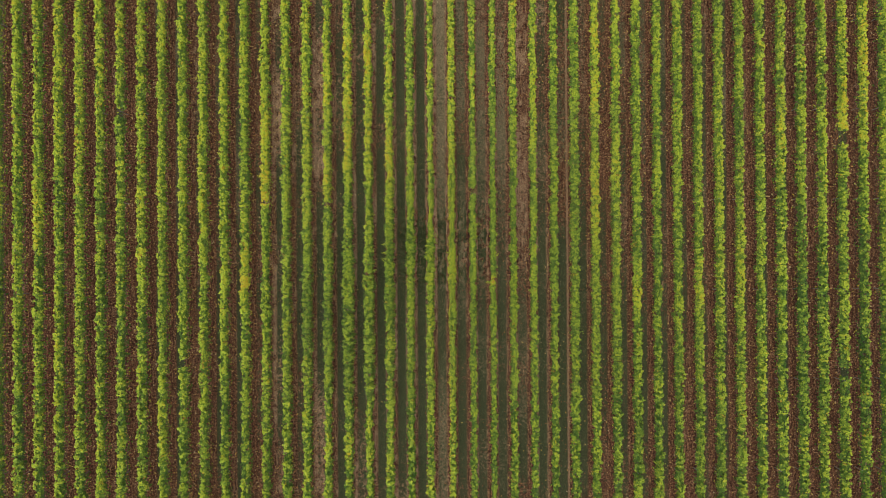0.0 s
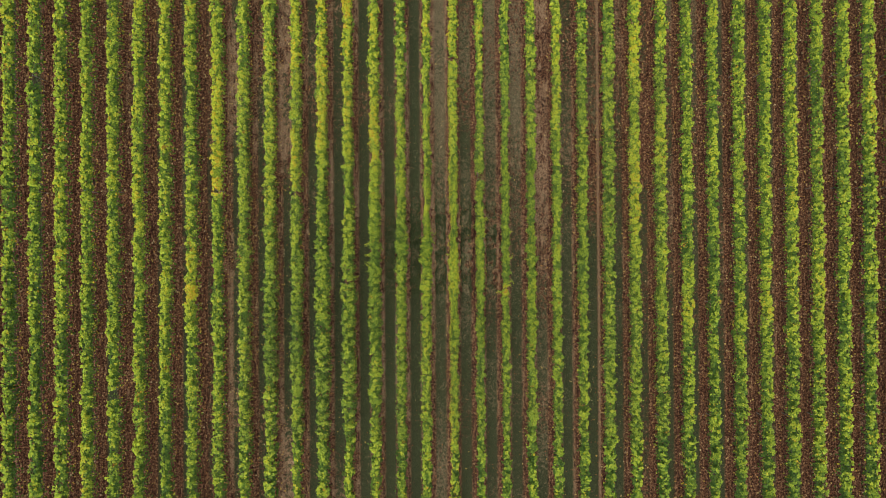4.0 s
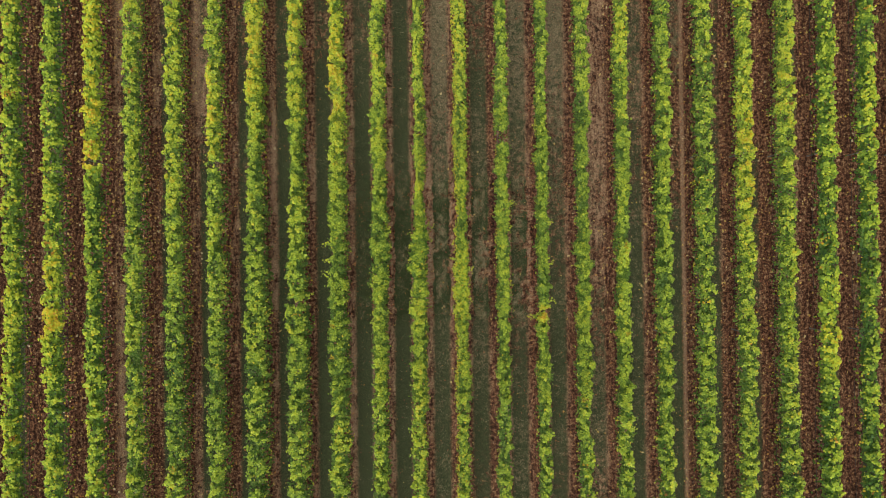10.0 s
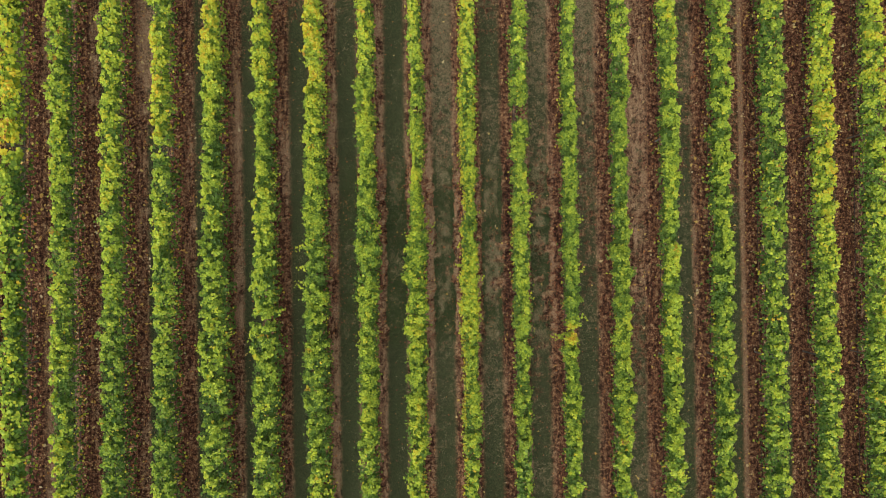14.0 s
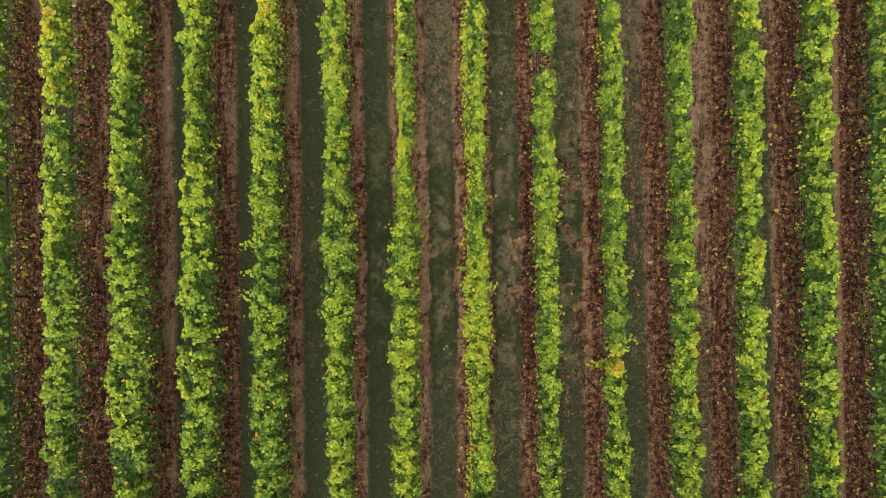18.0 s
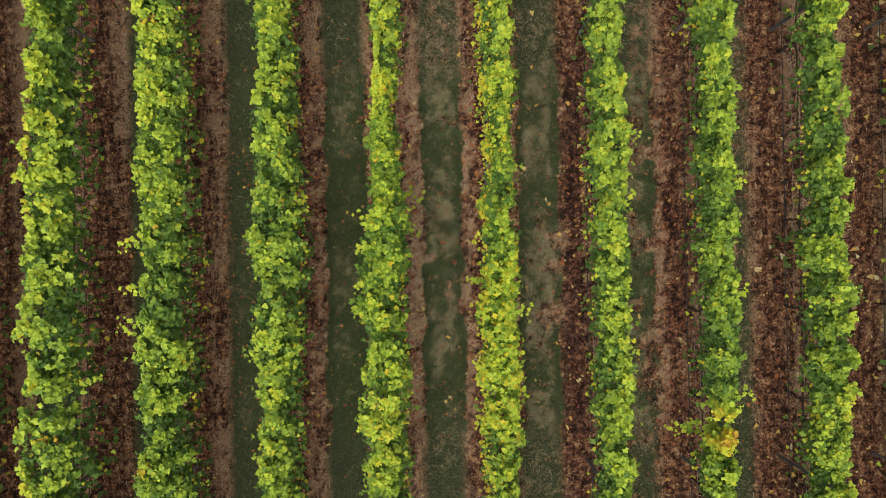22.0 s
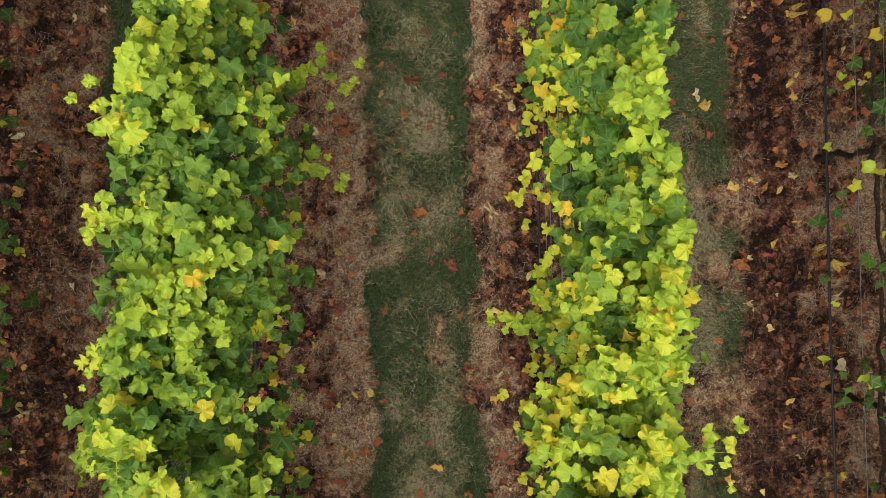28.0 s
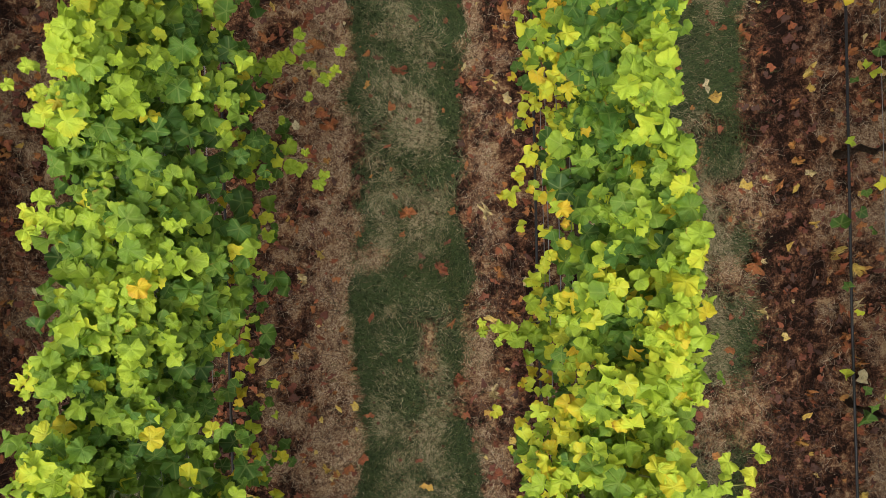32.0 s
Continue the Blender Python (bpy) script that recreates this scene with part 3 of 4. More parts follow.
# ---- ground: one sheet to the horizon ----
def grass_share(a, y):
    """How much of the alley right of row a is under grass, 0..1."""
    near = {-9: 0.4, -8: 0.42, -7: 0.42, -6: 0.54, -5: 0.56, -4: 0.62, -3: 0.62, -2: 0.7, -1: 0.62, 0: 0.57, 1: 0.52, 2: 0.52, 3: 0.28, 4: 0.42, 5: 0.42, 6: 0.45, 7: 0.36}
    g = near.get(a, 0.48 + 0.12 * math.sin(a * 2.1)) + 0.16 * wave(a, y, 0.25, 40)
    for mid, yy, rx, ry, more in ((-5, -6, 4, 8, 0.4), (5.5, -9, 4, 9, 0.38), (-11, -14, 3, 8, 0.15), (4, -20, 2, 7, 0.35), (18, -8, 3, 9, 0.25), (-8, 4, 4, 5, 0.1)):
        g = g + more * np.exp(-(((a - mid) / rx) ** 2) - ((y - yy) / ry) ** 2)
    return g


def dry_share(a, y):
    d = 0.34 + 0.10 * wave(a, y, 0.2, 41) + 0.06 * wave(a, y, 0.9, 42)
    d = d + {-1: 0.18, 0: 0.01, 1: 0.07, 2: 0.06, 3: 0.1}.get(a, -0.04)
    return d + 0.006 * np.clip(y, -8, 14) - 0.22 * math.exp(-((a + 5) / 3.0) ** 2)


NEAR = (-4.6, 5.2, -3.4, 4.6)     # the stretch that the camera comes down to: x low, x high, y low, y high


def alley_u(x):
    return np.mod(x - FIRST, PITCH) - PITCH / 2


LATTICE = np.random.default_rng(11).uniform(0, 1, (8, 256, 256))


def patch(x, y, scale, layer):
    """Cloudy noise of about 0..1 over the ground, four octaves."""
    out, amp, total = np.zeros(len(x)), 1.0, 0.0
    for o in range(4):
        u, v = x * scale * 0.35 * 2.1 ** o + 100 + 17 * o, y * scale * 0.35 * 2.1 ** o + 100 + 31 * o
        i, j = np.floor(u).astype(int), np.floor(v).astype(int)
        f, g = u - i, v - j
        f, g = f * f * (3 - 2 * f), g * g * (3 - 2 * g)
        t = LATTICE[(layer + o) % 8]
        a = t[i % 256, j % 256] * (1 - f) + t[(i + 1) % 256, j % 256] * f
        b = t[i % 256, (j + 1) % 256] * (1 - f) + t[(i + 1) % 256, (j + 1) % 256] * f
        out += amp * (a * (1 - g) + b * g)
        total += amp
        amp *= 0.72
    return 0.5 + 1.35 * (out / total - 0.5)


# the turf of the alley where the camera comes down: x, y, reach in x and y, how much drier (+) or greener (-) than the rest
DRIER = [(-0.08, 1.35, 0.20, 0.28, 0.45), (0.25, -0.60, 0.20, 0.32, 0.45), (0.08, 0.20, 0.22, 0.45, -0.08), (-0.02, 1.95, 0.25, 0.20, 0.15), (-0.06, -0.95, 0.18, 0.25, 0.30),
         (2.10, 1.0, 0.25, 0.16, 0.4), (2.15, 0.2, 0.25, 0.28, 0.4), (2.0, 1.7, 0.35, 0.5, -0.5), (-0.28, -0.42, 0.1, 0.08, 0.4)]
# where the turf has a hole: x, y, reach in x and y
BARE = [(-0.40, 0.45, 0.20, 0.13), (0.35, -0.35, 0.12, 0.25), (2.2, 0.85, 0.25, 0.14), (2.25, -0.7, 0.3, 0.35), (2.2, 0.25, 0.2, 0.2)]


def hump(x, y, mx, my, rx, ry):
    return np.exp(-((x - mx) / rx) ** 2 - ((y - my) / ry) ** 2)


def turf(x, y):
    """How thickly the ground near the landing place is grown with grass, how dry that grass is, and how much straw mats the soil, each about 0..1."""
    u = alley_u(x) - 0.10
    alley = np.floor((x - FIRST) / PITCH).astype(int)
    g, d = np.zeros(len(x)), np.zeros(len(x))
    for k in np.unique(alley):
        j = alley == k
        g[j], d[j] = grass_share(int(k), y[j]), dry_share(int(k), y[j])
    ragged = 0.16 * (patch(x, y, 3.0, 6) - 0.5) + 0.22 * (patch(x, y, 11.0, 1) - 0.5)
    cover = np.clip((0.46 + ragged - np.abs(u)) / 0.10, 0, 1) * np.clip(0.5 + 2.0 * (patch(x, y, 4.2, 2) + 0.8 * (g - 0.55) + np.where(alley == -1, 0.16, 0.06) - 0.42), 0, 1)
    band = np.clip((np.abs(u + 0.02) - 0.24) / 0.12, 0, 1)
    hay = 0.50 + 0.7 * (patch(x, y, 5.0, 5) - 0.5) + 1.0 * (patch(x, y, 15.0, 0) - 0.5) + 1.5 * (d - 0.40) - 0.45 * band
    mat = 0.38 + 0.6 * (patch(x, y, 3.6, 7) - 0.5) + 1.2 * (patch(x, y, 17.0, 3) - 0.5) - np.where(np.isin(alley, (-3, -2)), 0.10, np.where(np.isin(alley, (0, 1)), 0.08, 0)) - np.where(alley == 0, 0.36 * np.clip((u - 0.35) / 0.2, 0, 1), 0) + 0.22 * np.exp(-((np.abs(u) - 0.58) / 0.16) ** 2) - 0.30 * np.clip((u - 0.52) / 0.2, 0, 1) + np.where(alley == -1, 0.12 * np.clip((-u - 0.3) / 0.15, 0, 1), 0)
    for mx, my, rx, ry, more in DRIER:
        hay = hay + 0.6 * more * hump(x, y, mx, my, rx, ry)
    for mx, my, rx, ry in BARE:
        q = hump(x, y, mx, my, rx, ry)
        cover, mat = cover * (1 - 0.9 * q), mat + 0.35 * q
    return cover, np.clip(hay, 0, 1), np.clip(mat, 0, 1)


def build_ground():
    fine_x = np.union1d(np.arange(-48, 50.01, 0.5), np.round(np.arange(NEAR[0], NEAR[1], 0.07), 3))
    fine_y = np.union1d(np.arange(-32, 32.01, 0.5), np.round(np.arange(NEAR[2], NEAR[3], 0.07), 3))
    far = np.array([60, 90, 150, 300, 700, 1600, 3500.0])
    xs = np.concatenate([-far[::-1], fine_x, far])
    ys = np.concatenate([-far[::-1], fine_y, far])
    gx, gy = np.meshgrid(xs, ys)
    nx, ny = len(xs), len(ys)
    inner = np.clip(np.minimum.reduce([gx - NEAR[0], NEAR[1] - gx, gy - NEAR[2], NEAR[3] - gy]) / 0.6, 0, 1)
    lumps = patch(gx.ravel(), gy.ravel(), 9.0, 4).reshape(gx.shape) - 0.5
    z = inner * 0.035 * lumps - 0.006
    v = np.stack([gx, gy, z], 2).reshape(-1, 3)
    i = np.arange(nx * ny).reshape(ny, nx)
    a, b, c, d = i[:-1, :-1].ravel(), i[:-1, 1:].ravel(), i[1:, 1:].ravel(), i[1:, :-1].ravel()
    me = tri_mesh("ground", v, np.concatenate([np.stack([a, b, c], 1), np.stack([a, c, d], 1)]), GROUND)
    alley = np.floor((v[:, 0] - FIRST) / PITCH + 1e-6).astype(int)
    grass, dry, straw = np.zeros(len(v)), np.zeros(len(v)), np.zeros(len(v))
    for k in np.unique(alley):
        j = alley == k
        y = np.clip(v[j, 1], -40, 40)
        k = int(np.clip(k, -30, 30))
        grass[j] = np.clip(grass_share(k, y), 0, 1)
        dry[j] = np.clip(dry_share(k, y), 0, 1)
        straw[j] = np.clip(0.40 + 0.25 * wave(k, y, 0.2, 43) + 0.1 * math.sin(k * 3.3) + {-1: 0.12, -2: 0.2, -3: 0.16, 0: -0.12, 1: 0.05}.get(k, 0.15 if -9 <= k < 0 else 0.1 if 0 < k <= 4 else -0.22), 0.1, 1)
    grown, hay, mat = turf(v[:, 0], np.clip(v[:, 1], -40, 40))
    for name, val in (("grass", grass), ("dry", dry), ("straw", straw), ("near", inner.ravel()), ("turf", grown), ("hay", hay), ("mat", mat)):
        at = me.attributes.new(name, "FLOAT", "POINT")
        at.data.foreach_set("value", val.astype(np.float32))
    return tagged(new("ground", me), "brown vineyard soil with mown grass strips and leaf mould", "ground", kind="structure")


build_ground()


# ---- trellis: posts, wires and drip hose of each row ----
def post_mesh():
    """A rolled steel post: an open C channel with lips, 2.15 m out of the ground."""
    prof = [(-0.028, -0.02), (-0.028, 0.02), (-0.020, 0.02), (-0.020, -0.012), (0.020, -0.012), (0.020, 0.02), (0.028, 0.02), (0.028, -0.02)]
    bm = bmesh.new()
    lo = [bm.verts.new((x, y, -0.05)) for x, y in prof]
    hi = [bm.verts.new((x, y, 2.12)) for x, y in prof]
    for i in range(len(prof)):
        j = (i + 1) % len(prof)
        bm.faces.new((lo[i], lo[j], hi[j], hi[i]))
    for ring in (lo, hi):
        for q in ((0, 1, 2, 3), (0, 3, 4, 7), (4, 5, 6, 7)):
            bm.faces.new([ring[i] for i in q])
    bmesh.ops.recalc_face_normals(bm, faces=bm.faces)
    me = bpy.data.meshes.new("post")
    bm.to_mesh(me)
    bm.free()
    me.materials.append(STEEL)
    return me


def line_mesh(name, material, radius, sag, seed, sides=5):
    """A wire or hose along the whole row, sagging a little between the posts."""
    rnd = random.Random(seed)
    n = 40
    pts = []
    for i in range(n + 1):
        y = -Y_END + 2 * Y_END * i / n
        f = ((y - POST_ZERO) / POST_STEP) % 1.0
        pts.append((rnd.uniform(-1, 1) * sag * 0.4, y, -sag * 4 * f * (1 - f)))
    bm = tube(pts, [radius] * len(pts), sides)
    me = bpy.data.meshes.new(name)
    bm.to_mesh(me)
    bm.free()
    me.materials.append(material)
    return me


POST = post_mesh()
HOSES = [line_mesh("drip_hose", HOSE, 0.0095, 0.03, s) for s in range(3)]
LINES = [line_mesh("wire", WIRE, 0.0022, 0.012, s, 4) for s in range(3)]


def build_trellis(k):
    t = thing("trellis", (row_x(k) - (0.08 if k < 0 else 0.06 if k == 0 else 0.0), 0, 0), "steel trellis with wires and black drip hose", "trellis", "vine trellises")
    y = POST_ZERO - POST_STEP * 4
    while y < Y_END:
        if y > -Y_END:
            part("post", POST, STEEL, t, at=pose(0.0, y, 0, 0, 0, 90 * (k % 2)))
        y += POST_STEP
    part("drip_hose", HOSES[k % 3], HOSE, t, "black plastic drip hose", pose(0.0, 0, 0.52))
    for z, x in ((0.88, 0.0), (1.25, -0.03), (1.25, 0.03), (1.65, -0.03), (1.65, 0.03)):
        part("wire", LINES[(k + int(z * 10)) % 3], WIRE, t, at=pose(x, 0, z))


for k in ROW_SPAN:
    build_trellis(k)


# ---- vines ----
def trunk_mesh(seed):
    rnd = random.Random(seed)
    pts, rad = [], []
    for i in range(8):
        f = i / 7
        pts.append((rnd.uniform(-0.02, 0.02) + 0.07 * (1 - f) ** 1.5, rnd.uniform(-0.03, 0.03), -0.04 + 0.92 * f))
        rad.append(0.027 - 0.008 * f + rnd.uniform(-0.004, 0.005) + (0.009 if i in (0, 7) else 0))
    return tube(pts, rad, 7)


def arm_mesh(seed, way):
    rnd = random.Random(seed)
    pts, rad = [], []
    for i in range(9):
        f = i / 8
        pts.append((rnd.uniform(-0.02, 0.02) - 0.03 * (1 - f), way * 0.86 * f, 0.86 + rnd.uniform(-0.015, 0.02)))
        rad.append(0.019 - 0.010 * f + (0.006 if i % 2 else 0))
    return tube(pts, rad, 6)


def as_mesh(bm, name, material):
    me = bpy.data.meshes.new(name)
    bm.to_mesh(me)
    bm.free()
    me.materials.append(material)
    return me


TRUNKS = [as_mesh(trunk_mesh(s), "trunk", BARK) for s in range(4)]
ARMS = [[as_mesh(arm_mesh(s, way), "cordon_arm", BARK) for s in range(3)] for way in (-1, 1)]
# single leaves as parts: a few shapes at a few ages, shared by all
AGES = [0.20, 0.28, 0.35, 0.42, 0.48, 0.54, 0.60, 0.67, 0.74, 0.86]
LEAF_MESHES = [[smooth(tri_mesh("leaf", v, t, LEAF, np.full(len(t), age), *ribs((v, t)))) for v, t in FULL] for age in AGES]

BLOCK_ROWS, BLOCK_VINES = range(-8, 9), range(-8, 8)
BLOCK_LOW = VINE_ZERO + VINE_STEP * (BLOCK_VINES[0] - 0.5)
BLOCK_HIGH = VINE_ZERO + VINE_STEP * (BLOCK_VINES[-1] + 0.5)


def vine_label(k, y):
    a = float(np.mean(canopy_age(k, np.linspace(y - 0.9, y + 0.9, 9))))
    if any(r == k and abs(mid - y) < 0.9 for r, mid, length in GAPS):
        return "grapevine with a gap in its green canopy, on a wire trellis"
    if a > 0.47:
        return "grapevine with yellowing autumn leaves on a wire trellis"
    if a > 0.41:
        return "grapevine with lime-green leaves on a wire trellis"
    return "grapevine with dense green leaves on a wire trellis"


# shoots that hang out of the canopy: row, y, side, length, height
SHOOTS = [(1, 2.85, 1, 0.85, 1.45), (6, -7.7, 1, 0.9, 1.6), (-12, 3.4, 1, 0.7, 1.5), (5, 5.2, -1, 0.6, 1.5), (-5, -0.8, 1, 0.6, 1.9), (-1, 1.15, 1, 0.62, 0.95), (-1, 1.75, 1, 0.75, 0.7),
          (0, -0.42, 1, 0.64, 2.3), (0, -0.95, 1, 0.5, 2.1), (-1, 1.25, -1, 0.50, 2.2), (-1, 0.72, -1, 0.50, 2.2), (-1, 0.10, -1, 0.56, 2.2), (0, 0.12, -1, 0.5, 1.1), (1, -1.1, 1, 0.62, 2.1)]
SHOOTS_TOO = [(-5, -2.4, 1, 0.78, 2.0), (-5, -2.85, 1, 0.62, 1.9), (-4, -2.6, -1, 0.72, 2.0), (2, -0.1, 1, 0.6, 2.1), (2, 1.8, 1, 0.58, 2.2), (2, -2.0, 1, 0.66, 2.1), (2, -2.85, -1, 0.62, 1.0), (-3, 0.9, -1, 0.78, 2.2), (-3, -0.5, -1, 0.8, 2.2), (-3, 0.1, -1, 0.66, 2.2),
              (-4, -1.6, 1, 0.8, 1.8), (-4, 3.9, 1, 0.6, 1.6), (1, 1.6, 1, 0.6, 2.1), (4, -8.3, 1, 0.62, 2.0), (-2, 1.6, 1, 0.66, 1.9), (-8, -7, -1, 0.6, 2.1), (0, -1.9, 1, 0.6, 2.0)]


def shoot_leaves(k, y, side, length, height, rng):
    n = int(9 + 17 * length)
    f = (np.arange(n) + rng.uniform(0, 1, n)) / n
    place = np.stack([row_x(k) + side * f * length + rng.normal(0, 0.02, n), y - 0.1 * f + rng.normal(0, 0.075, n), height + 0.12 * np.sin(f * 3) - 0.1 * f + rng.normal(0, 0.03, n)], 1)
    normal = np.stack([rng.normal(0.2 * side, 0.3, n), rng.normal(0, 0.3, n), np.ones(n)], 1)
    age = 0.40 + 0.14 * f + rng.normal(0, 0.04, n) - (0.03 if height < 1.5 else 0)
    return place, normal, 0.112 * (1.15 - 0.6 * f) * rng.uniform(0.6, 1.3, n), age


def shoot_cane(k, y, side, length, height, parent, base):
    pts = [Vector((row_x(k) + side * length * f, y - 0.1 * f, height - 0.04 + 0.12 * math.sin(f * 3) - 0.1 * f)) - Vector(base) for f in (0, 0.3, 0.55, 0.8, 1.0)]
    return part("cane", tube(pts, [0.005, 0.0045, 0.004, 0.003, 0.002], 5), CANE, parent)


def single_leaf(at, up, size, age, parent, rng):
    level = int(np.argmin(np.abs(np.array(AGES) - age)))
    turned = Vector(up).normalized().to_track_quat("Z", "Y").to_matrix().to_4x4() @ Matrix.Rotation(rng.uniform(0, math.tau), 4, "Z")
    part("leaf", LEAF_MESHES[level][int(rng.integers(0, len(FULL)))], LEAF, parent, at=Matrix.Translation(at) @ turned @ Matrix.Scale(size, 4))


def build_vine(k, j):
    y = VINE_ZERO + VINE_STEP * j
    base = (row_x(k), y, 0)
    rng = np.random.default_rng(1000 + (k + 40) * 100 + j + 40)
    vine = thing("grapevine", base, vine_label(k, y), "grapevine", "grapevines in rows")
    wood = pose(0.14 if k >= 0 else -0.12, 0, 0)
    part("trunk", TRUNKS[(k + j) % 4], BARK, vine, at=wood)
    for side in (0, 1):
        part("cordon_arm", ARMS[side][(k * 2 + j) % 3], BARK, vine, at=wood)
    close = abs(k) <= 3 and -4 <= j <= 3
    single = k in (-1, 0) and -1 <= j <= 1
    beside = abs(k) in (4, 5) and -4 <= j <= 4
    shapes, count, size = (LARGE, 1500, 0.092) if single else (FINE, 1600, 0.091) if close else (FINE, 1050, 0.108) if beside else (MIDDLE, 1000, 0.120)
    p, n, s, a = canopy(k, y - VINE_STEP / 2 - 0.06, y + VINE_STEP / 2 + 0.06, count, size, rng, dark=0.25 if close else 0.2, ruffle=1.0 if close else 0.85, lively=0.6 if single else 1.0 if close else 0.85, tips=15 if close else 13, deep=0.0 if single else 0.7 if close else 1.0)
    for sh in SHOOTS + SHOOTS_TOO:
        if sh[0] == k and abs(sh[1] - y) <= VINE_STEP / 2:
            q = shoot_leaves(*sh, rng)
            cane = shoot_cane(*sh, vine, base)
            if close:
                for at, up, big, old in zip(*q):
                    single_leaf(at - np.array(base), up, big, old, cane, rng)
            else:
                p, n, s, a = (np.concatenate(w) for w in zip((p, n, s, a), q))
    p = p - np.array(base)
    if single:
        # the topmost 290 leaves are parts of their own
        order = np.argsort(-p[:, 2] - 0.12 * np.abs(p[:, 0]) - rng.uniform(0, 0.5, len(p)))
        top, rest = order[:290], order[290:]
        for i in top:
            single_leaf(p[i], n[i], s[i], a[i], vine, rng)
        p, n, s, a = p[rest], n[rest], s[rest], a[rest]
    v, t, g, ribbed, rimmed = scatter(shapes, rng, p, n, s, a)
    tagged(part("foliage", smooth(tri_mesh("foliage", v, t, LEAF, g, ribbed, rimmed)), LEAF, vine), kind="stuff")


for k in BLOCK_ROWS:
    for j in BLOCK_VINES:
        build_vine(k, j)


def build_row_stretch(k, y0, y1):
    """The far part of a row: all its vines in one mesh of leaves."""
    if y1 - y0 < 0.5:
        return
    rng = np.random.default_rng(9000 + (k + 40) * 10 + (y0 > 0))
    a = float(np.mean(canopy_age(k, np.linspace(y0, y1, 40))))
    look_ = "yellowing" if a > 0.42 else "green"
    row = thing("vine_row", (row_x(k), (y0 + y1) / 2, 0), f"long row of {look_} grapevines on a wire trellis", "vine row", "far vine rows", "stuff")
    near_block = abs(k) <= 14 and k not in BLOCK_ROWS
    per_metre, size = (300, 0.145) if near_block else (200, 0.180)
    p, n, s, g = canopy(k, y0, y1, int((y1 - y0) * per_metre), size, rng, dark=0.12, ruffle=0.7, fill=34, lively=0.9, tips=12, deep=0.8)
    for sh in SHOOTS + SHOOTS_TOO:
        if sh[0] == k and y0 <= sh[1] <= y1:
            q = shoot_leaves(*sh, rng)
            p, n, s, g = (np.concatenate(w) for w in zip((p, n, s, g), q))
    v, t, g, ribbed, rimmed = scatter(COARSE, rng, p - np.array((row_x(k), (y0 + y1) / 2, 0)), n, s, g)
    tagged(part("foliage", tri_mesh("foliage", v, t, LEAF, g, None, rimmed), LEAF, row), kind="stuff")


for k in ROW_SPAN:
    if k in BLOCK_ROWS:
        build_row_stretch(k, -Y_END, BLOCK_LOW)
        build_row_stretch(k, BLOCK_HIGH, Y_END)
    else:
        build_row_stretch(k, -Y_END, Y_END)


# ---- what lies on the ground ----
def blades(name, x, y, age, length, width, lay_low, lay_high, rng, label):
    """Single tapering blades, splayed out of the turf in swirls."""
    n = len(x)
    ang = rng.normal(0, 0.8, n) + 2.4 * np.sin(x * 2.3 + 1.3 * np.sin(y * 3.1)) + 1.9 * np.sin(y * 2.9 + x)
    ln = length * rng.uniform(0.5, 1.4, n)
    lay = rng.uniform(lay_low, lay_high, n)
    way = np.stack([np.cos(ang) * np.sin(lay), np.sin(ang) * np.sin(lay), np.cos(lay)], 1)
    flat = np.stack([-np.sin(ang), np.cos(ang), np.zeros(n)], 1) * width / 2
    root = np.stack([x, y, np.full(n, -0.004)], 1)
    tip = root + way * ln[:, None]
    v = np.stack([root - flat, root + flat, tip], 1).reshape(-1, 3)
    tagged(new(name, tri_mesh(name, v, np.arange(n * 3).reshape(-1, 3), BLADE, age)), label, "grass", kind="stuff")


def inwards(x, y):
    """0 at the edge of the landing place and outside, 1 from 0.8 m inside it."""
    return np.clip(np.minimum.reduce([x - NEAR[0], NEAR[1] - x, y - NEAR[2], NEAR[3] - y]) / 0.8, 0, 1)


def build_near_grass(count):
    rng = np.random.default_rng(12)
    x, y = rng.uniform(NEAR[0], NEAR[1], count * 4), rng.uniform(NEAR[2], NEAR[3], count * 4)
    x, y = (w[np.abs(alley_u(x) - 0.10) < 0.62] for w in (x, y))
    cover, hay, mat = turf(x, y)
    keep = (cover + rng.normal(0, 0.25, len(x)) > 0.5) & (rng.random(len(x)) < inwards(x, y))
    x, y, hay = (w[keep][:count] for w in (x, y, hay))
    n = len(x)
    dry = hay + rng.normal(0, 0.30, n) > 0.50
    green = ~dry
    blades("alley_grass", x[green], y[green], rng.uniform(0.0, 0.45, green.sum()), 0.085, 0.0030, 0.5, 1.35, rng, "dark green mown grass in tufts on the alley")
    blades("dry_alley_grass", x[dry], y[dry], rng.uniform(0.60, 1.0, dry.sum()), 0.060, 0.0024, 0.9, 1.5, rng, "straw-coloured dead grass between green tufts")


